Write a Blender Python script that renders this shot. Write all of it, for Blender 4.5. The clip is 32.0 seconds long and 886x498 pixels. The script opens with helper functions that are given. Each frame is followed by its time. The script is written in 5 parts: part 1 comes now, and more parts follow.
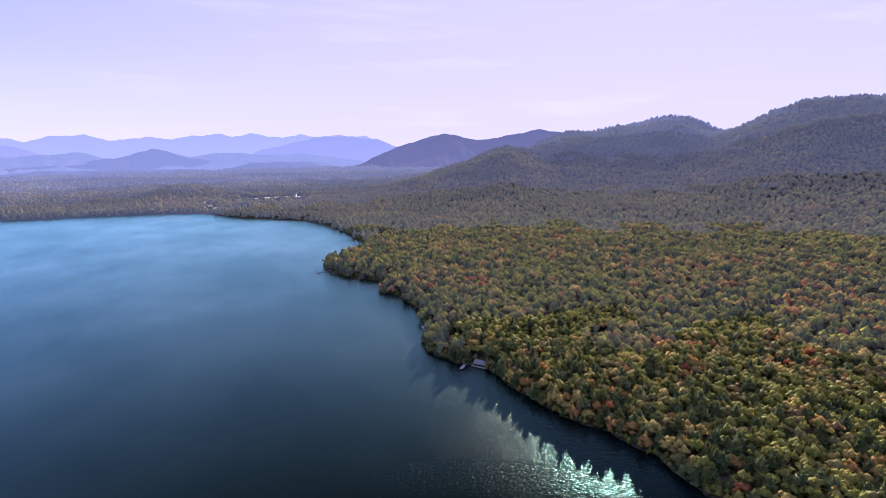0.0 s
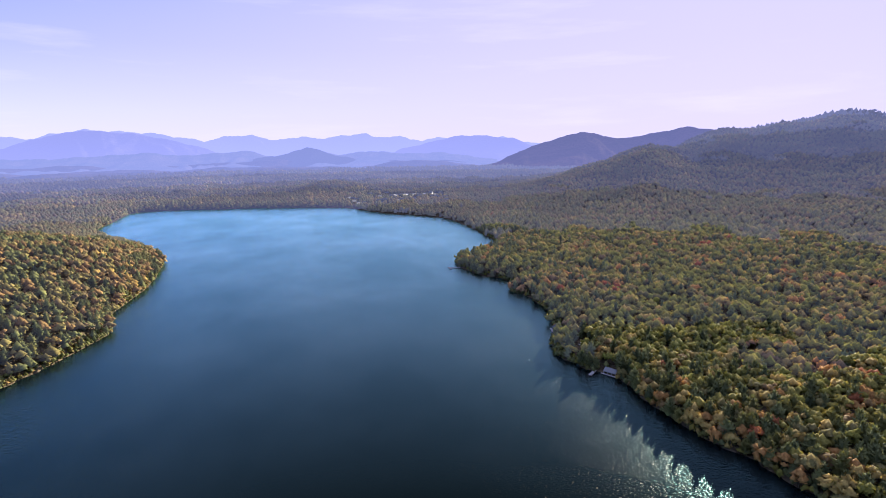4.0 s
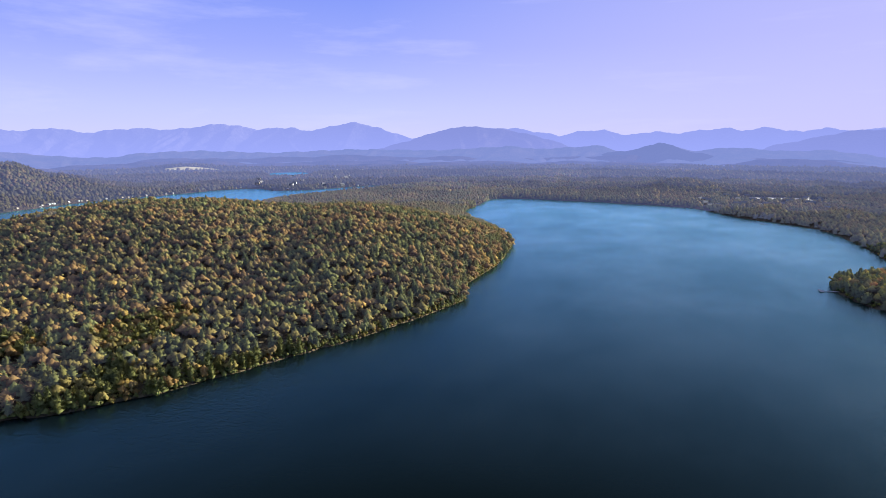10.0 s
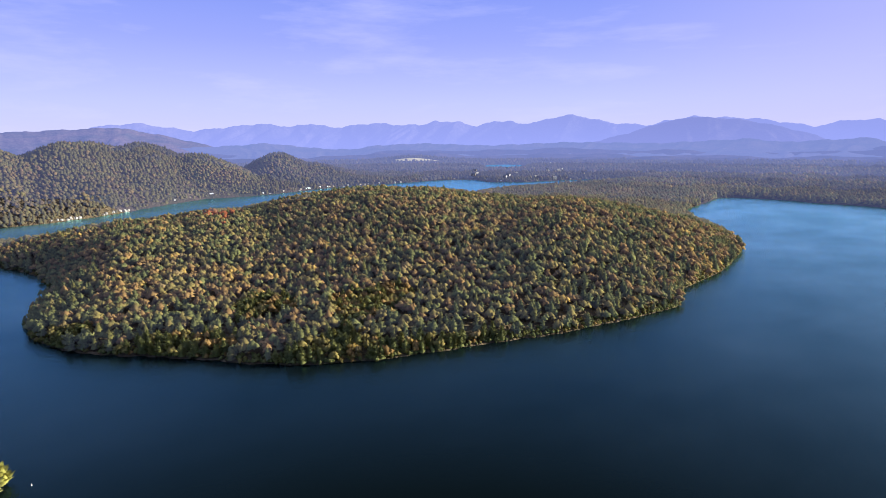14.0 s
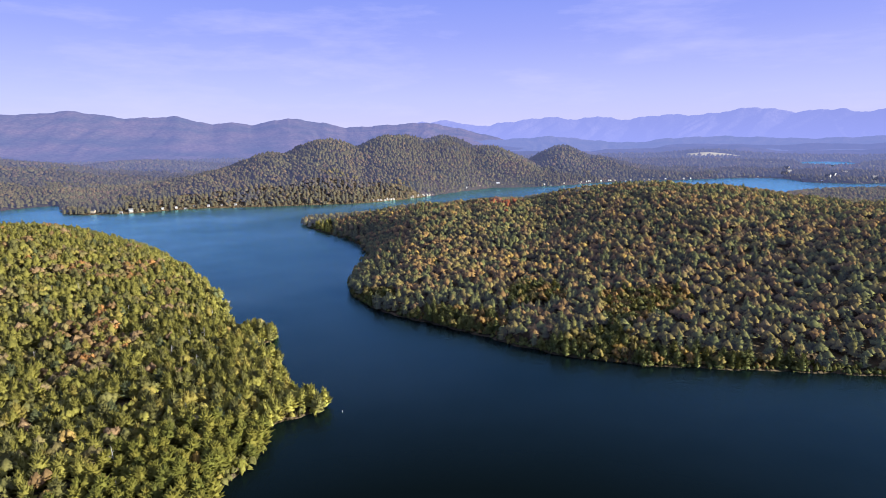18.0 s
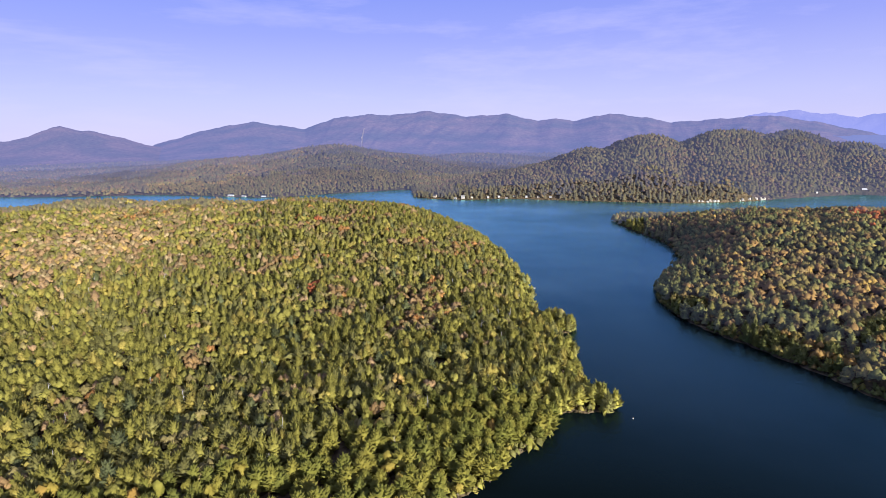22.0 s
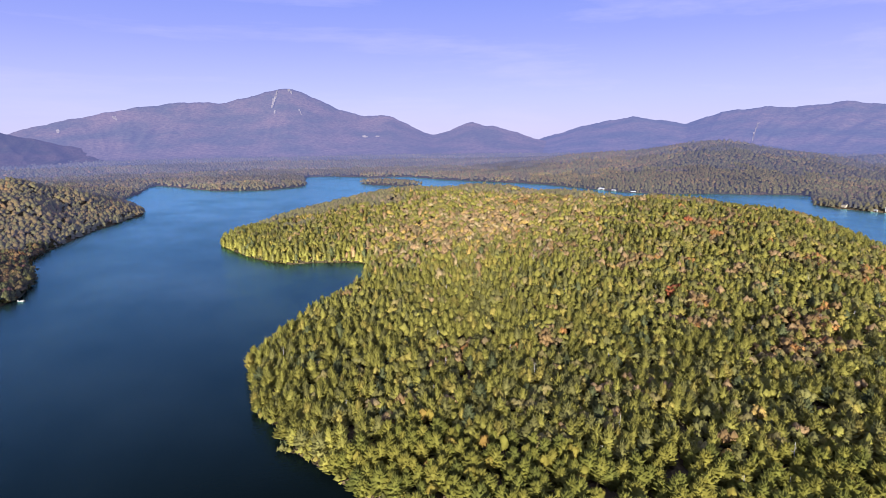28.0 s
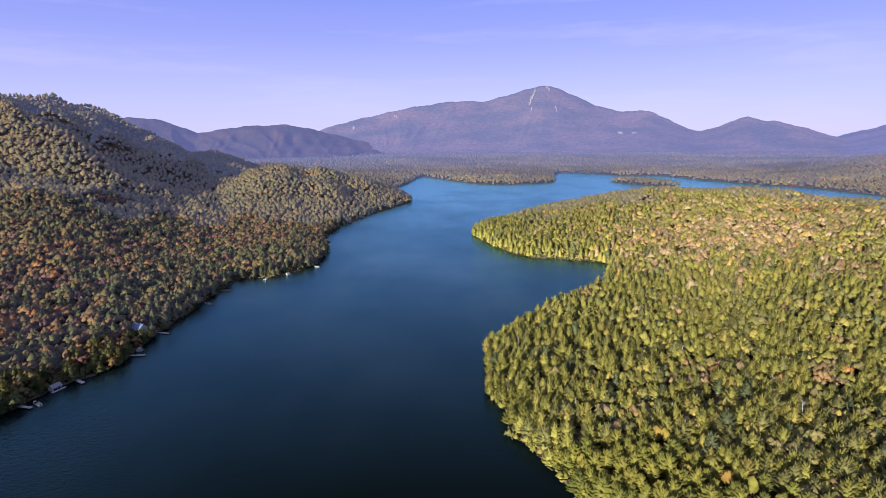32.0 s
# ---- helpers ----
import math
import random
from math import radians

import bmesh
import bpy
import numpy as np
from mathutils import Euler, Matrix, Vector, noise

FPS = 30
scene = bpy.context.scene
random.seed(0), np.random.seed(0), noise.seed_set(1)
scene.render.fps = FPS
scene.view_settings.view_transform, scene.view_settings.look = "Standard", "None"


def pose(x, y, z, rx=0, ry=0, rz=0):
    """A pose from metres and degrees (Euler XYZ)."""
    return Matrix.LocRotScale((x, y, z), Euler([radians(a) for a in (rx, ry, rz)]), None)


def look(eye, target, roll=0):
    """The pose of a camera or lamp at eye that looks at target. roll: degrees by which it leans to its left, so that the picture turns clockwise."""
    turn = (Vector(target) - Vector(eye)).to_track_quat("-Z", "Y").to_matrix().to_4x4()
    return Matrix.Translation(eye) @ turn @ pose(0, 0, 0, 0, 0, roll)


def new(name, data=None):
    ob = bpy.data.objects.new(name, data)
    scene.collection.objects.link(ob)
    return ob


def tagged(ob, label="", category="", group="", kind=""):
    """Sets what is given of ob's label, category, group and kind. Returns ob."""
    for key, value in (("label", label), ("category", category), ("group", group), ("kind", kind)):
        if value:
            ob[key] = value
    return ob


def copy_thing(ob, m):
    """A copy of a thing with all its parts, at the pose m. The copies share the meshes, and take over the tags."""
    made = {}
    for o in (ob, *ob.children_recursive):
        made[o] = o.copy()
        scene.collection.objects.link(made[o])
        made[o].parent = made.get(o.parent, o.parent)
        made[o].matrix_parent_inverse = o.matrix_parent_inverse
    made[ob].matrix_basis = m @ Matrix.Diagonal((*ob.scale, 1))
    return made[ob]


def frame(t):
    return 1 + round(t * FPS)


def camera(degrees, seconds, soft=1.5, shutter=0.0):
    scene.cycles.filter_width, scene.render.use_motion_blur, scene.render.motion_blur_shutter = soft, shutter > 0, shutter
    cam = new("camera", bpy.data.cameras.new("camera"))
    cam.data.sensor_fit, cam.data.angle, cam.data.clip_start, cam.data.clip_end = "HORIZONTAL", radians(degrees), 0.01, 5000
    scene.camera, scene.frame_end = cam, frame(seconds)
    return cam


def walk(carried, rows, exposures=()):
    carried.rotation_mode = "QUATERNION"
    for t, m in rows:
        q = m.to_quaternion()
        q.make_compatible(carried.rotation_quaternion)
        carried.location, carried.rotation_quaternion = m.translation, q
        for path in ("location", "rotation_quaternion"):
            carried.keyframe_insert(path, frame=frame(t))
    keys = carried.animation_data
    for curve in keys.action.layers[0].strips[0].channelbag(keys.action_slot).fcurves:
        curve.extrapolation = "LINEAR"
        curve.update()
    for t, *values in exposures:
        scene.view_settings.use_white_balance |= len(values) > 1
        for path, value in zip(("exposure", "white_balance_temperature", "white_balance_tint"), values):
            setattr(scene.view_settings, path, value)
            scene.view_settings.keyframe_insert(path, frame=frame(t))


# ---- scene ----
cam = camera(77.3, 32.0, soft=0.9)
EYE = 120.0
# seconds, tilt from straight down, lean, turn: the camera hovers over the lake and pans to its left
ROWS = [
    (0, 79.34, 0.84, -19.44), (0.5, 79.39, 0.70, -17.45), (1, 79.37, 0.95, -15.87), (1.5, 79.35, 0.98, -14.51),
    (2, 79.34, 0.95, -13.13), (2.5, 79.37, 0.92, -11.66), (4.5, 79.43, 0.91, -3.16), (5, 79.44, 0.91, -0.29),
    (5.5, 79.43, 0.94, 2.86), (6, 79.46, 0.88, 5.79), (6.5, 79.48, 0.86, 8.60), (7, 79.48, 0.75, 11.14),
    (7.5, 79.47, 0.60, 13.75), (8, 79.44, 0.61, 16.36), (8.5, 79.42, 0.57, 19.32), (9, 79.41, 0.45, 22.48),
    (9.5, 79.35, 0.32, 25.65), (10, 79.28, 0.29, 28.86), (10.5, 79.24, 0.27, 31.78), (11, 79.15, 0.29, 34.52),
    (11.5, 79.10, 0.30, 37.18), (12, 79.03, 0.33, 39.73), (12.5, 78.96, 0.36, 42.15), (13, 78.89, 0.38, 44.48),
    (13.5, 78.78, 0.42, 47.20), (15.5, 78.54, 0.45, 61.29), (16, 78.46, 0.49, 64.69), (16.5, 78.41, 0.54, 68.13),
    (17, 78.34, 0.61, 71.24), (17.5, 78.29, 0.65, 74.93), (18, 78.26, 0.68, 78.74), (18.5, 78.23, 0.71, 82.75),
    (19, 78.21, 0.77, 86.99), (19.5, 78.21, 0.83, 91.06), (20, 78.21, 0.90, 95.35), (20.5, 78.19, 0.94, 99.59),
    (21, 78.22, 0.93, 103.55), (21.5, 78.22, 0.91, 107.03), (22, 78.24, 0.88, 110.33), (22.5, 78.24, 0.87, 113.60),
    (23, 78.26, 0.89, 116.76), (23.5, 78.24, 0.86, 119.99), (24, 78.25, 0.80, 123.62), (24.5, 78.26, 0.83, 126.98),
    (25, 78.26, 0.77, 130.38), (25.5, 78.24, 0.75, 133.63), (27.5, 78.23, 0.69, 144.34), (28, 78.23, 0.63, 147.28),
    (28.5, 78.23, 0.65, 150.62), (29, 78.22, 0.64, 154.29), (29.5, 78.21, 0.72, 157.87), (30, 78.19, 0.68, 161.43),
    (30.5, 78.17, 0.73, 164.54), (31, 78.15, 0.69, 167.28), (31.5, 78.16, 0.67, 169.89), (32, 78.15, 0.63, 172.54),
]
walk(cam, [(t, pose(0, 0, EYE, rx, ry, rz)) for t, rx, ry, rz in ROWS],
     exposures=[(0, 1.8, 6400, 11), (5.0, 1.8, 6400, 11), (7.5, 1.5, 6250, 8), (10, 1.4, 6150, 5.5), (13, 1.4, 6150, 6), (18, 1.35, 6150, 8.5), (24, 1.33, 6200, 11), (32, 1.33, 6200, 11)])

# ---------------------------------------------------------------- light
SUN_TURN, SUN_UP = -36.0, 14.0
world = bpy.data.worlds.new("sky")
scene.world = world
world.use_nodes = True
wn, wl = world.node_tree.nodes, world.node_tree.links
sky = wn.new("ShaderNodeTexSky")
sky.sky_type, sky.sun_disc = "NISHITA", False
sky.sun_elevation, sky.sun_rotation = radians(SUN_UP), radians(-SUN_TURN)
sky.air_density, sky.dust_density, sky.ozone_density = 1.0, 0.1, 3.0
# the clip's sky: a violet blue that pales towards the horizon, with thin streaks of high cloud
where = wn.new("ShaderNodeTexCoord")
axes = wn.new("ShaderNodeSeparateXYZ")
wl.new(where.outputs["Generated"], axes.inputs[0])
tone = wn.new("ShaderNodeValToRGB")
# upper stops lie out of view; zenith brightened to fill the woods' shade
SKY_STOPS = [(0.00, (0.524, 0.494, 0.760)), (0.06, (0.452, 0.449, 0.760)), (0.16, (0.285, 0.31, 0.740)), (0.26, (0.175, 0.23, 0.70)), (0.38, (0.125, 0.2, 0.58)), (0.55, (0.17, 0.25, 0.57)), (1.00, (0.42, 0.45, 0.7))]
while len(tone.color_ramp.elements) < len(SKY_STOPS):
    tone.color_ramp.elements.new(0.5)
for el, (p, c) in zip(tone.color_ramp.elements, SKY_STOPS):
    el.position, el.color = p, (*c, 1)
wl.new(axes.outputs["Z"], tone.inputs[0])


def world_mix(blend, factor, a, b):
    m = wn.new("ShaderNodeMix")
    m.data_type, m.blend_type = "RGBA", blend
    m.inputs["Factor"].default_value = factor
    wl.new(a, m.inputs["A"])
    if isinstance(b, tuple):
        m.inputs["B"].default_value = (*b, 1)
    else:
        wl.new(b, m.inputs["B"])
    return m


air = world_mix("MULTIPLY", 1.0, sky.outputs[0], (0.076, 0.076, 0.076))
blue = world_mix("MIX", 0.86, air.outputs["Result"], tone.outputs[0])
# the paler, pinkish sky round the sun
sunward = wn.new("ShaderNodeVectorMath")
sunward.operation = "DOT_PRODUCT"
sunward.inputs[1].default_value = (-math.sin(radians(SUN_TURN)), math.cos(radians(SUN_TURN)), 0.0)
wl.new(where.outputs["Generated"], sunward.inputs[0])
halo = wn.new("ShaderNodeMapRange")
for k, v in zip(("From Min", "From Max", "To Min", "To Max"), (0.3, 1.0, 0.0, 0.85)):
    halo.inputs[k].default_value = v
wl.new(sunward.outputs["Value"], halo.inputs["Value"])
blue = world_mix("MIX", 0.0, blue.outputs["Result"], (0.43, 0.39, 0.66))
wl.new(halo.outputs[0], blue.inputs["Factor"])
streak = wn.new("ShaderNodeMapping")
streak.inputs["Rotation"].default_value = (0, radians(4), radians(20))
streak.inputs["Scale"].default_value = (1.6, 3.2, 16)
wl.new(where.outputs["Generated"], streak.inputs[0])
cirrus = wn.new("ShaderNodeTexNoise")
cirrus.inputs["Scale"].default_value, cirrus.inputs["Detail"].default_value, cirrus.inputs["Roughness"].default_value = 1.3, 6, 0.6
wl.new(streak.outputs[0], cirrus.inputs["Vector"])
thin = wn.new("ShaderNodeMapRange")
for k, v in zip(("From Min", "From Max", "To Min", "To Max"), (0.52, 0.8, 0.0, 0.38)):
    thin.inputs[k].default_value = v
wl.new(cirrus.outputs["Fac"], thin.inputs["Value"])
cloud = world_mix("MIX", 0.0, blue.outputs["Result"], (0.59, 0.55, 0.8))
wl.new(thin.outputs[0], cloud.inputs["Factor"])
wl.new(cloud.outputs["Result"], wn["Background"].inputs[0])
wn["Background"].inputs[1].default_value = 0.54

sun = new("sun", bpy.data.lights.new("sun", "SUN"))
sun.data.energy, sun.data.angle, sun.data.color = 5.0, radians(0.55), (1.0, 0.92, 0.79)
a, e = radians(SUN_TURN), radians(SUN_UP)
sun.matrix_world = look((-math.sin(a) * math.cos(e) * 900, math.cos(a) * math.cos(e) * 900, math.sin(e) * 900), (0, 0, 0))


# ---------------------------------------------------------------- materials
def material(name):
    m = bpy.data.materials.new(name)
    m.use_nodes = True
    return m, m.node_tree.nodes, m.node_tree.links, m.node_tree.nodes["Principled BSDF"]


def noise_node(n, l, scale, detail=4.0, rough=0.55, coord="Object"):
    co = n.new("ShaderNodeTexCoord")
    tex = n.new("ShaderNodeTexNoise")
    tex.inputs["Scale"].default_value, tex.inputs["Detail"].default_value, tex.inputs["Roughness"].default_value = scale, detail, rough
    l.new(co.outputs[coord], tex.inputs["Vector"])
    return tex


def ramp_node(n, l, source, stops):
    r = n.new("ShaderNodeValToRGB")
    while len(r.color_ramp.elements) < len(stops):
        r.color_ramp.elements.new(0.5)
    for el, (p, c) in zip(r.color_ramp.elements, stops):
        el.position, el.color = p, (*c, 1)
    l.new(source, r.inputs[0])
    return r


def mix_node(n, l, factor, a, b, blend="MIX"):
    m = n.new("ShaderNodeMix")
    m.data_type, m.blend_type = "RGBA", blend
    for sock, v in ((m.inputs["Factor"], factor), (m.inputs["A"], a), (m.inputs["B"], b)):
        if isinstance(v, (int, float)):
            sock.default_value = v
        elif isinstance(v, tuple):
            sock.default_value = (*v, 1)
        else:
            l.new(v, sock)
    return m.outputs["Result"]


def bump_node(n, l, p, source, strength, distance):
    b = n.new("ShaderNodeBump")
    b.inputs["Strength"].default_value, b.inputs["Distance"].default_value = strength, distance
    l.new(source, b.inputs["Height"])
    l.new(b.outputs[0], p.inputs["Normal"])
    return b


def plain(name, colour, rough=0.6, metal=0.0, vary=0.12, scale=1.2):
    """A paint or stone with grain and faint stains."""
    m, n, l, p = material(name)
    fine, broad = noise_node(n, l, scale * 6), noise_node(n, l, scale * 0.5, 3)
    dark = tuple(c * (1 - vary * 2.2) for c in colour)
    light = tuple(min(1, c * (1 + vary)) for c in colour)
    base = mix_node(n, l, fine.outputs["Fac"], dark, light)
    l.new(mix_node(n, l, 0.25, base, ramp_node(n, l, broad.outputs["Fac"], [(0.35, dark), (0.65, light)]).outputs[0]), p.inputs["Base Color"])
    p.inputs["Roughness"].default_value, p.inputs["Metallic"].default_value = rough, metal
    bump_node(n, l, p, fine.outputs["Fac"], 0.3, 0.02)
    return m


def leafage(name, by_object=False, stops=(), veil=0.0):
    """Foliage whose hue is carried by each tree; veil mixes in haze as a painted glow."""
    m, n, l, p = material(name)
    if by_object:
        info = n.new("ShaderNodeObjectInfo")
        tint = ramp_node(n, l, info.outputs["Random"], stops).outputs[0]
    else:
        att = n.new("ShaderNodeAttribute")
        att.attribute_name = "leaf_tint"
        tint = att.outputs["Color"]
    # mottled colour imitates light and dark between leaf clumps
    grain = noise_node(n, l, 1.1, 4, 0.7)
    shade = ramp_node(n, l, grain.outputs["Fac"], [(0.32, (0.7, 0.72, 0.7)), (0.68, (1.25, 1.22, 1.15))]).outputs[0]
    colour = mix_node(n, l, 1.0, tint, shade, "MULTIPLY")
    l.new(colour, p.inputs["Base Color"])
    # small leaves scatter light by the round of the whole crown more than by each clump's face
    geo, out_, blend, unit = n.new("ShaderNodeNewGeometry"), n.new("ShaderNodeAttribute"), n.new("ShaderNodeMix"), n.new("ShaderNodeVectorMath")
    out_.attribute_name = "crown_normal"
    blend.data_type, unit.operation = "VECTOR", "NORMALIZE"
    blend.inputs["Factor"].default_value = 0.65
    l.new(geo.outputs["Normal"], blend.inputs[4])
    turned = n.new("ShaderNodeVectorTransform")
    turned.vector_type, turned.convert_from, turned.convert_to = "NORMAL", "OBJECT", "WORLD"
    l.new(out_.outputs["Vector"], turned.inputs[0])
    l.new(turned.outputs[0], blend.inputs[5])
    l.new(blend.outputs[1], unit.inputs[0])
    l.new(unit.outputs[0], p.inputs["Normal"])
    rounded = unit.outputs[0]
    p.inputs["Roughness"].default_value = 0.7
    p.inputs["Specular IOR Level"].default_value = 0.0 if veil else 0.04
    tr = n.new("ShaderNodeBsdfTranslucent")
    l.new(mix_node(n, l, 1.0, colour, (1.15, 1.1, 0.65), "MULTIPLY"), tr.inputs[0])
    l.new(rounded, tr.inputs["Normal"])
    mx = n.new("ShaderNodeMixShader")
    mx.inputs[0].default_value = 0.25 if veil > 0.05 else 0.42
    l.new(p.outputs[0], mx.inputs[1])
    l.new(tr.outputs[0], mx.inputs[2])
    out = mx.outputs[0]
    # emission stands in for the hazy air before far trees
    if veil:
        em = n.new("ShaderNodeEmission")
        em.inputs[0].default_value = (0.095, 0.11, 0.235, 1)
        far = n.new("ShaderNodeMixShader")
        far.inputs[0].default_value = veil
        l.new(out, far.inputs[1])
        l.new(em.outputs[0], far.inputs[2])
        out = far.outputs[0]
    l.new(out, n["Material Output"].inputs[0])
    return m


def forest_floor():
    m, n, l, p = material("forest_floor")
    broad, mid, fine = noise_node(n, l, 0.004, 5), noise_node(n, l, 0.05, 5), noise_node(n, l, 0.16, 2, 0.7)
    c1 = ramp_node(n, l, broad.outputs["Fac"], [(0.35, (0.08, 0.075, 0.042)), (0.5, (0.12, 0.092, 0.055)), (0.65, (0.09, 0.082, 0.045))]).outputs[0]
    c2 = ramp_node(n, l, fine.outputs["Fac"], [(0.3, (0.4, 0.42, 0.4)), (0.7, (1.5, 1.4, 1.25))]).outputs[0]
    c3 = mix_node(n, l, 1.0, c1, c2, "MULTIPLY")
    l.new(mix_node(n, l, mid.outputs["Fac"], c3, (0.11, 0.084, 0.056)), p.inputs["Base Color"])
    p.inputs["Roughness"].default_value = 0.95
    p.inputs["Specular IOR Level"].default_value = 0.0
    bump_node(n, l, p, fine.outputs["Fac"], 1.0, 6.0)
    return m


def lake_water():
    m, n, l, p = material("lake_water")
    p.inputs["Base Color"].default_value = (0.003, 0.006, 0.007, 1)
    p.inputs["Roughness"].default_value = 0.8
    p.inputs["Specular IOR Level"].default_value = 0.0
    co = n.new("ShaderNodeTexCoord")
    mp = n.new("ShaderNodeMapping")
    mp.inputs["Rotation"].default_value = (0, 0, radians(28))
    mp.inputs["Scale"].default_value = (0.55, 1, 1)
    l.new(co.outputs["Object"], mp.inputs[0])
    w1, w2 = n.new("ShaderNodeTexNoise"), n.new("ShaderNodeTexNoise")
    for w, s, d in ((w1, 1.6, 1.0), (w2, 0.55, 1.0)):
        w.inputs["Scale"].default_value, w.inputs["Detail"].default_value = s, d
        l.new(mp.outputs[0], w.inputs["Vector"])
    mp2 = n.new("ShaderNodeMapping")
    mp2.inputs["Rotation"].default_value = (0, 0, radians(-35))
    mp2.inputs["Scale"].default_value = (1, 0.7, 1)
    l.new(co.outputs["Object"], mp2.inputs[0])
    gust = noise_node(n, l, 0.011, 5, 0.6)
    l.new(mp2.outputs[0], gust.inputs["Vector"])

    def ranged(a, b_, c, d):
        r = n.new("ShaderNodeMapRange")
        for k, v in zip(("From Min", "From Max", "To Min", "To Max"), (a, b_, c, d)):
            r.inputs[k].default_value = v
        l.new(gust.outputs["Fac"], r.inputs["Value"])
        return r.outputs[0]

    add = n.new("ShaderNodeMath")
    l.new(w1.outputs["Fac"], add.inputs[0])
    l.new(w2.outputs["Fac"], add.inputs[1])
    lobes = []
    for rough, tint, low, high in ((0.2, (0.38, 0.89, 0.88, 1), 0.25, 0.5), (0.2, (1.0, 0.92, 0.78, 1), 0.9, 1.0)):
        gl = n.new("ShaderNodeBsdfGlossy")
        gl.inputs["Color"].default_value, gl.inputs["Roughness"].default_value = tint, rough
        bm_ = n.new("ShaderNodeBump")
        bm_.inputs["Distance"].default_value = 0.55
        l.new(add.outputs[0], bm_.inputs["Height"])
        l.new(ranged(0.4, 0.65, low, high), bm_.inputs["Strength"])
        l.new(bm_.outputs[0], gl.inputs["Normal"])
        lobes.append(gl)
    both = n.new("ShaderNodeMixShader")
    l.new(ranged(0.35, 0.65, 0.12, 0.22), both.inputs[0])
    l.new(lobes[0].outputs[0], both.inputs[1])
    l.new(lobes[1].outputs[0], both.inputs[2])
    fr = n.new("ShaderNodeFresnel")
    fr.inputs["IOR"].default_value = 1.333
    mx = n.new("ShaderNodeMixShader")
    gain = n.new("ShaderNodeMath")
    gain.operation, gain.use_clamp = "MULTIPLY_ADD", True
    gain.inputs[1].default_value, gain.inputs[2].default_value = 1.92, -0.082
    l.new(fr.outputs[0], gain.inputs[0])
    calm = n.new("ShaderNodeMath")
    calm.operation, calm.use_clamp = "MULTIPLY", True
    l.new(gain.outputs[0], calm.inputs[0])
    l.new(ranged(0.36, 0.68, 0.88, 1.3), calm.inputs[1])
    l.new(calm.outputs[0], mx.inputs[0])
    l.new(p.outputs[0], mx.inputs[1])
    l.new(both.outputs[0], mx.inputs[2])
    l.new(mx.outputs[0], n["Material Output"].inputs[0])
    return m


def distance(name, ground, second, air, veil, scale, thick=0.16):
    """Far wooded mountains and ground, air haze painted in as emission, thicker low down."""
    m, n, l, p = material(name)
    broad, fine = noise_node(n, l, scale, 5, 0.6), noise_node(n, l, scale * 14, 4, 0.7)
    c = ramp_node(n, l, broad.outputs["Fac"], [(0.38, ground), (0.62, second)]).outputs[0]
    c = mix_node(n, l, 1.0, c, ramp_node(n, l, fine.outputs["Fac"], [(0.35, (0.62, 0.62, 0.64)), (0.65, (1.35, 1.32, 1.3))]).outputs[0], "MULTIPLY")
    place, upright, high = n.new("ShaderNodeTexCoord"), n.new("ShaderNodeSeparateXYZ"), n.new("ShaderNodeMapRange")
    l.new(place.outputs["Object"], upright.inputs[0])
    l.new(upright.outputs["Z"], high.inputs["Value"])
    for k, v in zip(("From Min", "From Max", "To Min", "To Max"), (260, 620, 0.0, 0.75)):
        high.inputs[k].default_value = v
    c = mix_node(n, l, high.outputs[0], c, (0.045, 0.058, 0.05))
    l.new(c, p.inputs["Base Color"])
    p.inputs["Roughness"].default_value = 1.0
    p.inputs["Specular IOR Level"].default_value = 0.0
    bump_node(n, l, p, fine.outputs["Fac"], 0.8, 6.0)
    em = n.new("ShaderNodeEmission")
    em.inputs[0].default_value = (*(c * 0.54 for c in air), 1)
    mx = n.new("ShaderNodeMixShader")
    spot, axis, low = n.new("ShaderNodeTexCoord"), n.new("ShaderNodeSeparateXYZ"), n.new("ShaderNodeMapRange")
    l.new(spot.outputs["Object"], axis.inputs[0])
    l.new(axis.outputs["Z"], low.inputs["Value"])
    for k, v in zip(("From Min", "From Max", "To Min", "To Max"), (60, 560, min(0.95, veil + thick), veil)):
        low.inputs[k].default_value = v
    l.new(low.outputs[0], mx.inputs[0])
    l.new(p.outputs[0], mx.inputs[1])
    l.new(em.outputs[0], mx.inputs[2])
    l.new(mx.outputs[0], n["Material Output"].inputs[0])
    return m


FLOOR_MAT, WATER_MAT = forest_floor(), lake_water()
CONIFER_STOPS = [(0.0, (0.17, 0.18, 0.046)), (0.3, (0.23, 0.23, 0.052)), (1.0, (0.3, 0.27, 0.06))]
BROAD_STOPS = [(0.0, (0.18, 0.19, 0.045)), (0.5, (0.26, 0.235, 0.05)), (0.9, (0.34, 0.26, 0.06)), (1.0, (0.34, 0.2, 0.06))]
LEAF_MAT = leafage("leaves")
NEEDLE_ONE, LEAF_ONE = leafage("needles_single", True, CONIFER_STOPS), leafage("leaves_single", True, BROAD_STOPS)
BARK_MAT = plain("bark", (0.13, 0.095, 0.07), 0.9, scale=4)

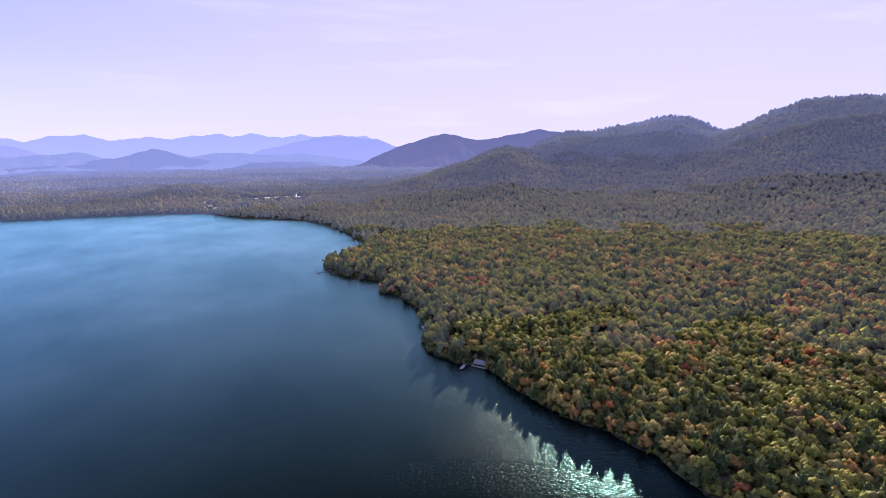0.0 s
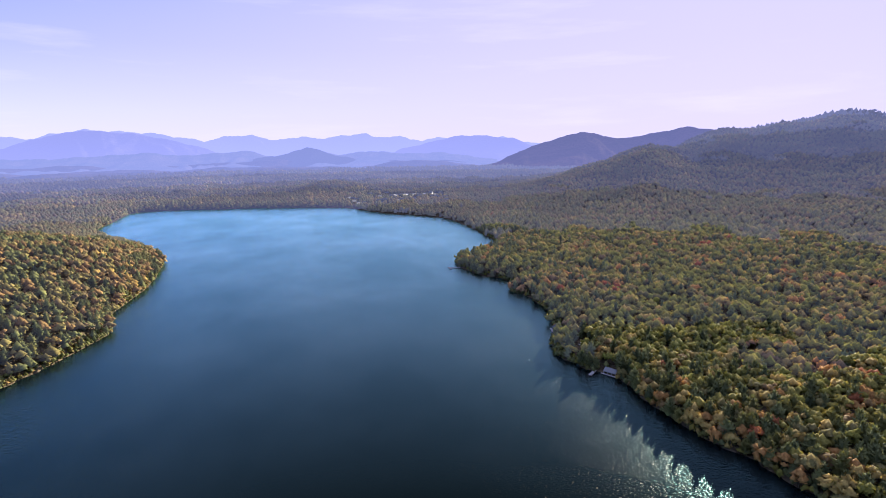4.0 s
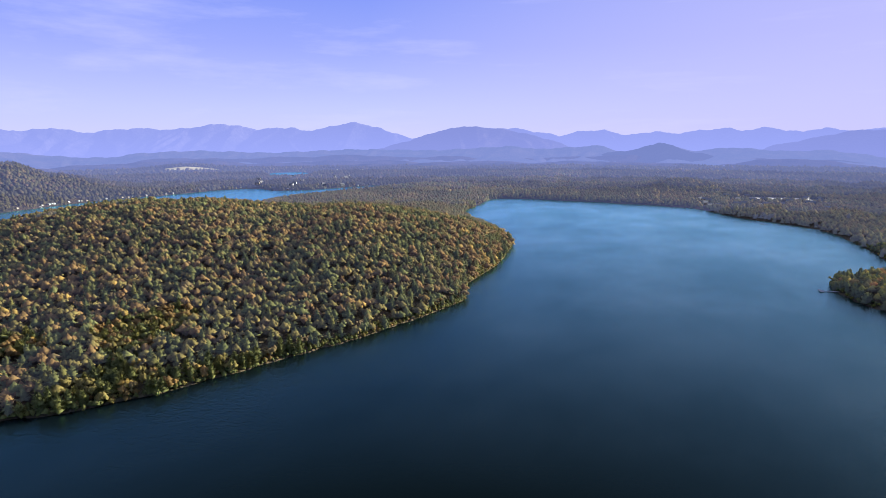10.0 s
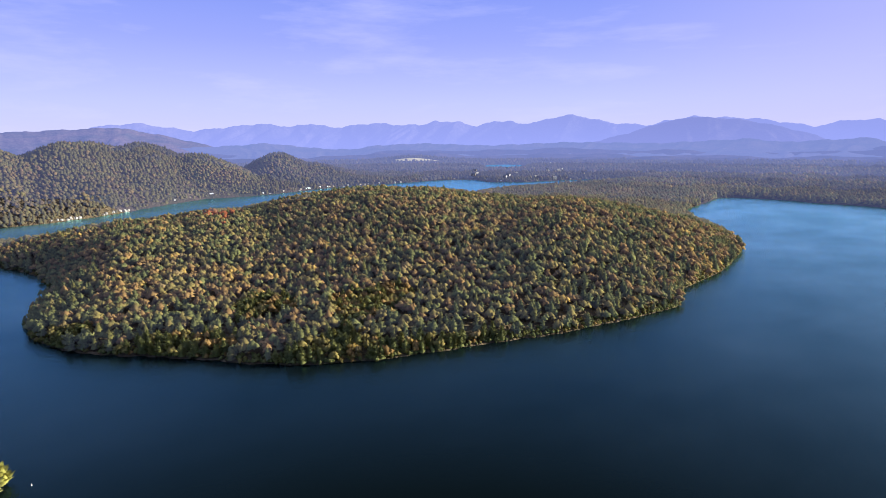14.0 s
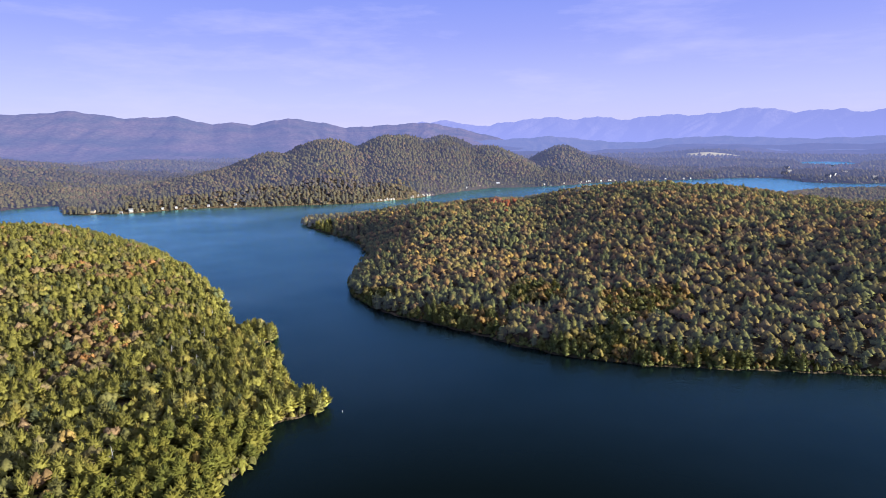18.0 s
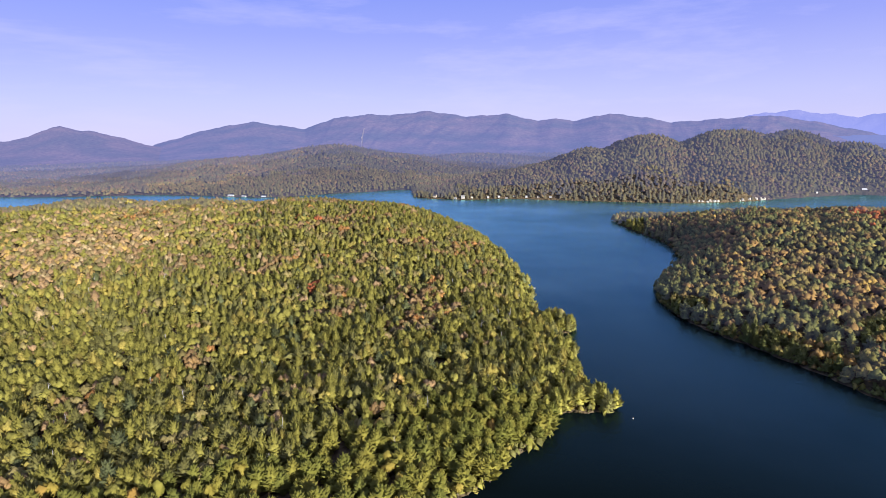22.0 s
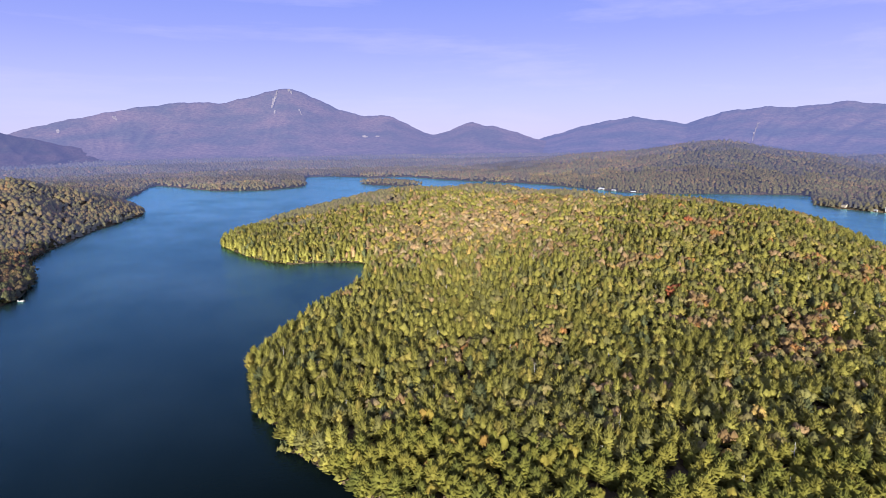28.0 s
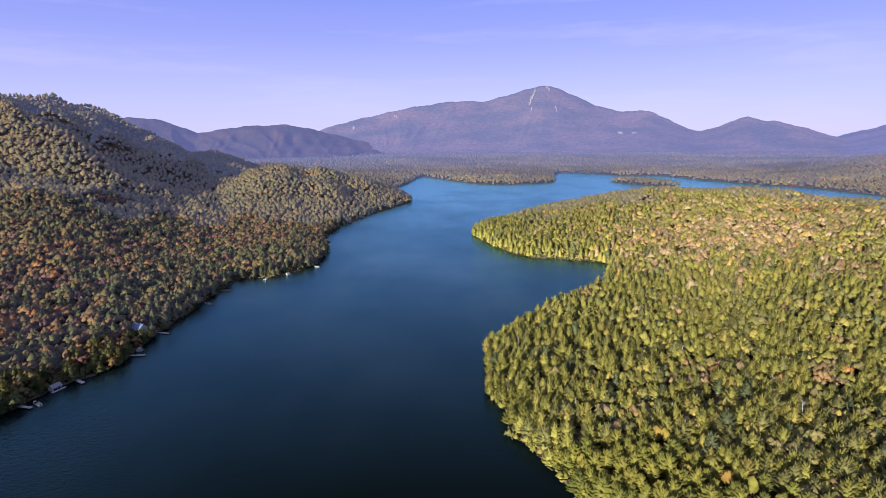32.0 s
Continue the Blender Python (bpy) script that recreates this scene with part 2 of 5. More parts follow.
# ---------------------------------------------------------------- the lay of the land, in metres from below the camera
LAKE_WEST = [(165, -247), (182, -150), (188, -50), (170, 60), (143, 134), (143, 155), (138, 177), (127, 200), (120, 235), (113, 264),
             (100, 281), (95, 297), (100, 318), (108, 338), (114, 378), (112, 420), (99, 440), (112, 463), (100, 484), (80, 508),
             (70, 545), (72, 570), (100, 605), (135, 645), (130, 721), (120, 807), (98, 905), (50, 966), (-5, 1010), (-50, 1075),
             (-98, 1128), (-220, 1154), (-344, 1160), (-489, 1143), (-474, 1002), (-451, 897), (-425, 840)]
PENINSULA = [(-316, 714), (-262, 650), (-245, 606), (-227, 544), (-216, 480), (-211, 428), (-192, 372), (-198, 312), (-210, 266),
             (-223, 229), (-233, 197), (-244, 165), (-257, 138), (-274, 114), (-296, 93), (-333, 62), (-376, 27), (-413, 13), (-450, 11),
             (-492, 23), (-544, 34), (-594, 31), (-661, 11), (-714, -18), (-786, -42), (-800, -20), (-800, 49), (-800, 120),
             (-810, 196), (-830, 282), (-830, 370), (-850, 450), (-840, 540), (-830, 620), (-860, 760), (-900, 880), (-900, 1000),
             (-890, 1100), (-870, 1300), (-860, 1400)]
LAKE_EAST = [(-938, 1440), (-1000, 1290), (-1045, 1150), (-1118, 1083), (-1206, 1115), (-1262, 1042), (-1255, 872), (-1262, 716),
             (-1231, 577), (-1199, 474), (-1208, 365), (-1181, 310), (-1113, 220), (-1071, 175), (-1036, 118), (-1010, 68), (-997, -35),
             (-1005, -137), (-1005, -238), (-972, -327), (-980, -400), (-1003, -437), (-1125, -493), (-1060, -575), (-1004, -631),
             (-922, -717), (-915, -850), (-905, -1000), (-850, -1130), (-800, -1260), (-777, -1405), (-690, -1440), (-640, -1520), (-540, -1580)]
LAKE_NORTH = [(-450, -1330), (-409, -1285), (-319, -1267), (-250, -1310), (-200, -1420), (-140, -1560), (-90, -1356), (-53, -1223),
              (-72, -1006), (-40, -932), (15, -813), (56, -680), (50, -593), (54, -527), (79, -483), (115, -474), (123, -433),
              (133, -362), (136, -337), (140, -296), (157, -275)]
ISLAND = [(-124, -655), (-126, -590), (-144, -523), (-164, -509), (-190, -494), (-216, -465), (-165, -385), (-120, -350), (-85, -310),
          (-64, -290), (-60, -272), (-54, -230), (-55, -197), (-64, -173), (-68, -155), (-78, -130), (-105, -98), (-140, -66),
          (-172, -48), (-187, -42), (-206, -34), (-218, -33), (-228, -28), (-236, -10), (-243, -22), (-254, -28), (-277, -33),
          (-300, -38), (-311, -51), (-321, -49), (-329, -39), (-340, -45), (-343, -63), (-358, -69), (-386, -77), (-450, -101), (-511, -130), (-581, -170), (-655, -226),
          (-704, -290), (-720, -380), (-700, -470), (-660, -570), (-610, -690), (-530, -800), (-420, -860), (-320, -860),
          (-240, -810), (-180, -740), (-140, -690)]


def ring(cx, cy, rx, ry, turn, n=14):
    c, s = math.cos(radians(turn)), math.sin(radians(turn))
    return [(cx + c * rx * math.cos(q) - s * ry * math.sin(q), cy + s * rx * math.cos(q) + c * ry * math.sin(q)) for q in (2 * math.pi * i / n for i in range(n))]


def smooth_loop(pts, cuts=3, wobble=2.0, seed=1):
    """A closed Catmull-Rom line with a little natural unevenness."""
    p = np.array(pts, float)
    a, b, c, d = np.roll(p, 1, 0), p, np.roll(p, -1, 0), np.roll(p, -2, 0)
    out = []
    for k in range(cuts):
        u = k / cuts
        out.append(0.5 * (2 * b + (c - a) * u + (2 * a - 5 * b + 4 * c - d) * u * u + (3 * b - a - 3 * c + d) * u ** 3))
    q = np.stack(out, 1).reshape(-1, 2)
    return q + np.random.RandomState(seed).normal(0, wobble * 0.5, q.shape)


LAKE = smooth_loop(LAKE_WEST + PENINSULA + LAKE_EAST + LAKE_NORTH, 3, 2.0, 3)
ISLANDS = [smooth_loop(ISLAND, 3, 2.0, 5), smooth_loop(ring(-625, -1215, 85, 32, 118), 3, 3, 6)]
POND = smooth_loop(ring(-1650, 1690, 250, 95, 134), 3, 4, 7)


def inside_and_gap(pts, loop):
    """Which points lie inside the loop, and how far each is from it."""
    a, b = loop, np.roll(loop, -1, 0)
    ins, gap = np.zeros(len(pts), bool), np.zeros(len(pts))
    d = b - a
    dd = (d * d).sum(1) + 1e-9
    for i in range(0, len(pts), 4000):
        p = pts[i:i + 4000]
        ap = p[:, None, :] - a[None]
        u = np.clip((ap * d).sum(2) / dd, 0, 1)
        gap[i:i + 4000] = np.sqrt(((ap - u[..., None] * d) ** 2).sum(2).min(1))
        x, y = p[:, 0:1], p[:, 1:2]
        cr = ((a[:, 1] > y) != (b[:, 1] > y)) & (x < d[:, 0] * (y - a[:, 1]) / (d[:, 1] + 1e-12) + a[:, 0])
        ins[i:i + 4000] = cr.sum(1) % 2 == 1
    return ins, gap


def inland(pts):
    """Metres from the nearest shore: above 0 on land, below 0 on water."""
    r = np.hypot(pts[:, 0], pts[:, 1])
    s = np.full(len(pts), 400.0)
    near = r < 3200
    ins, gap = inside_and_gap(pts[near], LAKE)
    sn = np.where(ins, -gap, gap)
    for isle in ISLANDS:
        i2, g2 = inside_and_gap(pts[near], isle)
        sn = np.where(i2, g2, np.where(sn < 0, np.maximum(sn, -g2), sn))
    i3, g3 = inside_and_gap(pts[near], POND)
    s[near] = np.where(i3, -g3, np.minimum(sn, g3))
    return s


# hills: turn and height angle of the top seen from the camera, distance, half widths across and along the view
HILLS = [
    (90.7, -1.05, 1330, 105, 190), (83.5, -0.53, 1430, 130, 230), (78.7, -0.87, 1450, 100, 220), (74.2, -1.74, 1430, 90, 200), (95.9, -2.48, 1280, 90, 150),
    (101.0, -3.98, 1200, 100, 120), (66.8, -1.72, 1650, 70, 200), (63.8, -2.72, 1650, 70, 160),
    (121.6, -1.65, 1800, 230, 300), (129.5, -2.43, 1800, 200, 300), (121.6, -1.50, 1800, 160, 300), (107.3, -2.41, 2200, 130, 250), (115.4, -2.40, 1750, 120, 250),
    (59.3, -6.0, 680, 110, 150), (53.6, -6.4, 640, 130, 160), (45.9, -7.25, 620, 130, 160), (37.7, -7.49, 580, 110, 160), (29.8, -8.2, 570, 80, 130), (65.0, -7.2, 670, 90, 130),
    (143.4, -6.22, 760, 110, 170), (150.9, -6.20, 780, 80, 150), (134.2, -6.60, 740, 90, 170), (124.9, -7.06, 690, 90, 160), (116.8, -7.68, 640, 70, 120), (143.7, -12.35, 480, 120, 110), (112.5, -8.02, 680, 60, 80), (108.2, -9.60, 590, 40, 60), (162.1, -17.22, 395, 40, 40), (158.1, -15.66, 430, 40, 40),
    (-55.9, 2.9, 1750, 300, 420), (-51.7, 1.7, 1750, 180, 420), (-46.7, 0.4, 1800, 260, 420), (-41.2, 1.75, 1950, 190, 420), (-37.0, 1.1, 1900, 170, 420), (-32.7, 0.66, 1800, 150, 380),
    (-27.8, -1.16, 1600, 160, 300), (-25.9, -0.81, 1500, 110, 300), (-22.2, -2.29, 1400, 90, 250), (-18.5, -3.81, 1250, 80, 200),
    (95.3, -2.21, 1280, 80, 150), (99.3, -3.53, 1230, 80, 130), (80.3, -8.4, 610, 80, 120), (72.4, -7.9, 640, 90, 130), (53.3, -2.0, 2750, 120, 160), (5.7, -3.89, 1480, 60, 90),
    # out of view: invented hills that close the west and set north-west shade
    (-72.0, 5.4, 1700, 330, 450), (-92.0, 5.0, 1600, 330, 450), (-112.0, 5.6, 1500, 330, 420), (-124.0, 4.5, 1050, 260, 300), (-140.0, 3.0, 1150, 160, 280),
    (209.9, 2.55, 1230, 150, 300), (207.0, 1.95, 1230, 110, 300), (204.4, 0.97, 1230, 90, 260), (200.3, -0.73, 1230, 90, 240), (195.2, -2.29, 1260, 90, 220), (189.7, -3.48, 1280, 90, 200), (183.2, -4.38, 1300, 90, 160), (189.7, -3.64, 1000, 70, 130), (185.4, -4.27, 1000, 60, 130), (181.5, -4.88, 1030, 50, 110), (178.4, -5.52, 1060, 30, 100),
]


def wave(x, y, size, seed):
    """Smooth, uneven swell between -1 and 1."""
    r = np.random.RandomState(seed)
    out = 0
    for k in range(7):
        q, f, ph = r.uniform(0, 6.28), r.uniform(0.6, 1.7), r.uniform(0, 6.28)
        out = out + np.sin((x * math.cos(q) + y * math.sin(q)) * 6.28 * f / size + ph + 1.3 * np.sin((x * math.sin(q) - y * math.cos(q)) * 4.1 * f / size + ph * 2))
    return out / 4.2


def land_height(x, y, s):
    r = np.hypot(x, y)
    turn = np.degrees(np.arctan2(-x, y))
    base = np.where(s > 0, 0.5 + 3.2 * (1 - np.exp(-np.maximum(s, 0) / 8)) + 0.006 * np.clip(s, 0, 300), np.maximum(-4.0, s * 0.25))
    rough = wave(x, y, 310, 1) * 0.6 + wave(x, y, 120, 2) * 0.3 + wave(x, y, 47, 4) * 0.2
    base = base + np.where(s > 0, np.clip(s / 60, 0, 1) * (rough * 2.4 + 2 + 1.7 * wave(x, y, 36, 9)), 0)
    acc = 0
    for az, el, dist, wide, deep in HILLS:
        top = EYE + dist * math.tan(radians(el)) - 1.5
        da = (turn - az + 180) % 360 - 180
        u, v = np.radians(da) * dist / wide, (r - dist) / deep
        bell = np.exp(-0.5 * np.clip(u * u, 0, 60)) * np.exp(-0.5 * np.clip(v * v, 0, 60)) * (np.abs(da) < 80)
        acc = acc + (np.maximum(top, 0) / 100) ** 14 * bell ** 14
    hill = 100 * acc ** (1 / 14)
    spurs = np.where((x > -60) & (y < -200), 0.17 * np.clip((r - 450) / 300, 0, 1), 0.0)
    hill = hill * (1 + 0.06 * rough * np.clip(r / 1500, 0.2, 1) + spurs * (wave(x, y, 230, 71) + 0.4 * wave(x, y, 90, 72)))
    keep = 1 - np.exp(-np.maximum(s, 0) / 48)
    return base + np.where(s > 0, hill * keep, 0)


def mesh_object(name, verts, faces, mat, smooth=True):
    me = bpy.data.meshes.new(name)
    me.from_pydata(verts, [], faces)
    me.materials.append(mat)
    me.polygons.foreach_set("use_smooth", np.full(len(me.polygons), smooth))
    return new(name, me)


def quad_strip(nr, na, closed):
    i, j = np.meshgrid(np.arange(nr - 1), np.arange(na if closed else na - 1), indexing="ij")
    k = (j + 1) % na
    return np.stack([i * na + j, i * na + k, (i + 1) * na + k, (i + 1) * na + j], -1).reshape(-1, 4)


# ground: one sheet out to the horizon
NR, NA = 200, 600
rr = np.geomspace(20, 5400, NR)
tt = np.linspace(0, 2 * np.pi, NA, endpoint=False)
R, A = np.meshgrid(rr, tt, indexing="ij")
gx, gy = (-R * np.sin(A)).ravel(), (R * np.cos(A)).ravel()
gs = inland(np.stack([gx, gy], 1))
gz = land_height(gx, gy, gs)
ground = mesh_object("ground", np.stack([gx, gy, gz], 1).tolist(), quad_strip(NR, NA, True)[:, ::-1].tolist(), FLOOR_MAT)
# far ground has haze painted in as emission, in rings matching the woods
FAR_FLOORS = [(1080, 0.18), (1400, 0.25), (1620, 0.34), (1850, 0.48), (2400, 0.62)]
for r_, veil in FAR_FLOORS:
    ground.data.materials.append(distance("hazed_floor", (0.045, 0.05, 0.026), (0.085, 0.062, 0.04), (0.176, 0.204, 0.435), veil, 0.012, 0.0))
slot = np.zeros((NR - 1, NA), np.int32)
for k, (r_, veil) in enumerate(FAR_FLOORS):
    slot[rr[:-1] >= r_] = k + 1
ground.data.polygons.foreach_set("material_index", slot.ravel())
tagged(ground, "rolling brown forest floor round the lake", "ground", kind="structure")

WN = 96
wv = [(3100 * math.sin(2 * math.pi * i / WN), 3100 * math.cos(2 * math.pi * i / WN), 0.0) for i in range(WN)]
water = mesh_object("water", wv, [list(range(WN))[::-1]], WATER_MAT)
tagged(water, "dark blue lake water with fine ripples", "lake", kind="structure")


# ---------------------------------------------------------------- far ranges
def ripple(a, seed, count=6, low=0.25, high=2.2):
    """Uneven swell along one line, between about -1 and 1."""
    r = np.random.RandomState(seed)
    return sum(np.sin(a * f + r.uniform(0, 6.28)) / (1 + 0.35 * k) for k, f in enumerate(np.geomspace(low, high, count))) / 2.2


RANGES = {}


def mountain_range(name, label, profile, dist, deep, mat, spur=0.25, seed=1, step=0.1, bend=1.25, jagged=0.09):
    """A relief of ridges and gullies whose crest follows the profile of (turn, height angle)."""
    p = np.array(profile)
    p = p[np.argsort(p[:, 0])]
    az = np.arange(p[0, 0], p[-1, 0], step)
    el = np.interp(az, p[:, 0], p[:, 1])
    w = np.hanning(9)
    el = np.convolve(np.pad(el, 4, mode="edge"), w / w.sum(), "valid")
    r = np.random.RandomState(seed)
    jag = sum(np.sin(az * f + r.uniform(0, 6)) / f for f in (2.3, 5.1, 9.7, 15.0)) * jagged
    crest = EYE + dist * np.tan(np.radians(el))
    teeth = dist * np.radians(jag)
    rows = np.concatenate([np.linspace(0, 1, 44), [1.1, 1.3]])
    V = []
    for q in rows:
        d = dist - deep * (1 - q) if q <= 1 else dist + deep * (q - 1)
        x, y = -d * np.sin(np.radians(az)), d * np.cos(np.radians(az))
        if q <= 1:
            lean = az + 7 * (1 - q) * ripple(az * 0.4 + q, seed + 5) + 0.5 * ripple(az + q * 6, seed + 6)
            ridge = 0.62 * np.abs(ripple(lean, seed + 1, 6, 0.5, 3.0)) + 0.38 * np.abs(ripple(lean * 1.7 + q * 9, seed + 2, 5, 0.5, 2.4))
            h = crest * q ** bend * (1 - spur * 2.2 * ridge * (np.sin(q ** 0.8 * math.pi) ** 0.9)) + teeth * q ** 9
        else:
            h = (crest + teeth) * (1 - (q - 1) * 2.5)
        V.append(np.stack([x, y, h], 1))
    V = np.array(V)
    RANGES[name] = (az, V)
    ob = mesh_object(name, V.reshape(-1, 3).tolist(), quad_strip(len(rows), len(az), False)[:, ::-1].tolist(), mat)
    return tagged(ob, label, "mountain range", kind="structure")


def on_range(name, turn, rise):
    """The place on a range's near face seen at that turn and height angle."""
    az, V = RANGES[name]
    col = V[:44, int(np.argmin(np.abs(az - turn)))]
    ang = np.degrees(np.arctan2(col[:, 2] - EYE, np.hypot(col[:, 0], col[:, 1])))
    k = int(np.argmax(ang >= rise)) if (ang >= rise).any() else 43
    return Vector(col[k])


def rock_slide(range_name, line, mat, seed):
    """A pale scar of bare rock down a mountain face: (turn, height angle, half width)."""
    r = random.Random(seed)
    pts = []
    for (a0, e0, w0), (a1, e1, w1) in zip(line, line[1:]):
        for k in range(4):
            u = k / 4
            pts.append((a0 + (a1 - a0) * u, e0 + (e1 - e0) * u, (w0 + (w1 - w0) * u) * r.uniform(0.6, 1.35)))
    pts.append(line[-1])
    bm = bmesh.new()
    rows = []
    for a, e, w in pts:
        c = on_range(range_name, a, e)
        out = (Vector((0, 0, EYE)) - c).normalized()
        side = Vector((-out.y, out.x, 0)).normalized()
        rows.append([bm.verts.new(c + out * 25 + side * s * w + Vector((0, 0, r.uniform(-3, 3)))) for s in (-1, -0.3, 0.4, 1)])
    for a, c in zip(rows, rows[1:]):
        for i in range(3):
            bm.faces.new((a[i], a[i + 1], c[i + 1], c[i]))
    me = bpy.data.meshes.new("rock_slide")
    bm.to_mesh(me)
    bm.free()
    me.materials.append(mat)
    ob = new("rock_slide", me)
    ob.parent = bpy.data.objects[range_name]


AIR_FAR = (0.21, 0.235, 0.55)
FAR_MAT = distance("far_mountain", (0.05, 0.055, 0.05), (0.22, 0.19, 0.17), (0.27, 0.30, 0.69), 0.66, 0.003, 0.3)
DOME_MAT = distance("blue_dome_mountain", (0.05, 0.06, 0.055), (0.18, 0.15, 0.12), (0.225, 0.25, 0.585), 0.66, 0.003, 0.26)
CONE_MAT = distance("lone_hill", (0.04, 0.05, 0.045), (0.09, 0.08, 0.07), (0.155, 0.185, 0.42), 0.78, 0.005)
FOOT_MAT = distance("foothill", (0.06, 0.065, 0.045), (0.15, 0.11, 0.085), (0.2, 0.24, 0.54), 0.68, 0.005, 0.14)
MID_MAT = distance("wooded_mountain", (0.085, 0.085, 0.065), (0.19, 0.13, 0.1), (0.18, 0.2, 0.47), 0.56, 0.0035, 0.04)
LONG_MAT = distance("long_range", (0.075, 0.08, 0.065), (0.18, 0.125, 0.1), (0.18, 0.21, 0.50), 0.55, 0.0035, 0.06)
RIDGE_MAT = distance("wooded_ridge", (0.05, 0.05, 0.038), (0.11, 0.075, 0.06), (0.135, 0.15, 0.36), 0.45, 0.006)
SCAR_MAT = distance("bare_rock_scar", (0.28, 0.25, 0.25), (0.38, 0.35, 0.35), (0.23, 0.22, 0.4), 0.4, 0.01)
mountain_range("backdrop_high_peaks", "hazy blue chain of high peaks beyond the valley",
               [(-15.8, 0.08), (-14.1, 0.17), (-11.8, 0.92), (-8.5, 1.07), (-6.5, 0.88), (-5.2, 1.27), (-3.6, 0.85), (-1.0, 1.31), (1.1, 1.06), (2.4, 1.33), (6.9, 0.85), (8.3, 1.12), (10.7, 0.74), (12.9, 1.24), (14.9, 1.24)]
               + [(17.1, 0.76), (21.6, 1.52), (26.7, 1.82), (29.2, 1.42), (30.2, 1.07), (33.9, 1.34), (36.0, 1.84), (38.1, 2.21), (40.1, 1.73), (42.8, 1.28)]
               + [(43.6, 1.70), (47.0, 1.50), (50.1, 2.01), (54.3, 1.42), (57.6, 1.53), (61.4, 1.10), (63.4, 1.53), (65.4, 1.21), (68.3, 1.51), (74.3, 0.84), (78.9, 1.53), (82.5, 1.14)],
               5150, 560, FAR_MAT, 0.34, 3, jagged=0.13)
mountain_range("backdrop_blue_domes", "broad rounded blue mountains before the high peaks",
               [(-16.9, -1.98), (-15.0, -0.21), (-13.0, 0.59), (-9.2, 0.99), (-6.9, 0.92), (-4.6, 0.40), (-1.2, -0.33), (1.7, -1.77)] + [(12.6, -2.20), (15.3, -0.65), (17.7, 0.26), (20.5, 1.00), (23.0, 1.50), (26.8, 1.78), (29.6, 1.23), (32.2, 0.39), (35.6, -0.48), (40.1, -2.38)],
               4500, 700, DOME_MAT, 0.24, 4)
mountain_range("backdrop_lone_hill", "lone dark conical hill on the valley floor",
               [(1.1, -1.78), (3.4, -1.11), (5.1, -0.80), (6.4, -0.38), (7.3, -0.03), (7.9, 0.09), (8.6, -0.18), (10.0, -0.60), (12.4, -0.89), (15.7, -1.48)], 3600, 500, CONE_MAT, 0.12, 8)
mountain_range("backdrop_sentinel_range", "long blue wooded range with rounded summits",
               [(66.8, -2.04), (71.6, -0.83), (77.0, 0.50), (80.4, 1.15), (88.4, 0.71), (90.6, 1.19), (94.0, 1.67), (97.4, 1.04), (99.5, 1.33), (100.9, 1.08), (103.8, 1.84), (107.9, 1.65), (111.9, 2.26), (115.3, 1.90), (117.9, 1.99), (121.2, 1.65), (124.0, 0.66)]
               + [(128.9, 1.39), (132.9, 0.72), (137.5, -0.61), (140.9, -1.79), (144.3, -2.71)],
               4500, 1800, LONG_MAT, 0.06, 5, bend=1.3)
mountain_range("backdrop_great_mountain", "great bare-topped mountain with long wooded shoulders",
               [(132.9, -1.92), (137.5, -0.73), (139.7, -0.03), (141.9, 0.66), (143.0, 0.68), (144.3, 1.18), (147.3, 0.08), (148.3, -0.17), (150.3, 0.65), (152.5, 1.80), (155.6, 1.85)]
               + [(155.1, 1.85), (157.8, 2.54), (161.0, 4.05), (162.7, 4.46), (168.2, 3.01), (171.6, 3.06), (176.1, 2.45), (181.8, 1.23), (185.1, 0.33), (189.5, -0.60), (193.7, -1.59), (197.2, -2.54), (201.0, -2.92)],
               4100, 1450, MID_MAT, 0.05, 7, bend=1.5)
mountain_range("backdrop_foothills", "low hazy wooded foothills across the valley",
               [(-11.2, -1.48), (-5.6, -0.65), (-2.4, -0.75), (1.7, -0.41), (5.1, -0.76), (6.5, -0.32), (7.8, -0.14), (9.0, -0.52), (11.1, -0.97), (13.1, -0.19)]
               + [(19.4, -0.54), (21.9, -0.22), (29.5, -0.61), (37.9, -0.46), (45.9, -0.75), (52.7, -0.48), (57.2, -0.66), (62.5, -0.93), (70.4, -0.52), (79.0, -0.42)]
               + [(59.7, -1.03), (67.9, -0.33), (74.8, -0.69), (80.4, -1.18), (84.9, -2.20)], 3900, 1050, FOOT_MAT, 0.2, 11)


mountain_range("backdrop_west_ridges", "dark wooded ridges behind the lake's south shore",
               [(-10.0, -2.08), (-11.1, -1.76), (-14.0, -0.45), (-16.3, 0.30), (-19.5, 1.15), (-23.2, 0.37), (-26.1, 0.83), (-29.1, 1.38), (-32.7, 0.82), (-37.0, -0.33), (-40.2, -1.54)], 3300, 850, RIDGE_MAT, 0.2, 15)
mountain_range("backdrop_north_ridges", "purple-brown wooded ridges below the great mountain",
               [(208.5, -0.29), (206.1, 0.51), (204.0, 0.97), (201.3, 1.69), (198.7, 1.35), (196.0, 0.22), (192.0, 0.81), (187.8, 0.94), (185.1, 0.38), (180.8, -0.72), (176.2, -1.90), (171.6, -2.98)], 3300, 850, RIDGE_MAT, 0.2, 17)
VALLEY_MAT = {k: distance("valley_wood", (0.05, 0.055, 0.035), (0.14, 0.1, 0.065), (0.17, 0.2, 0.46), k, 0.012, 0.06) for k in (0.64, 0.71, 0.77)}
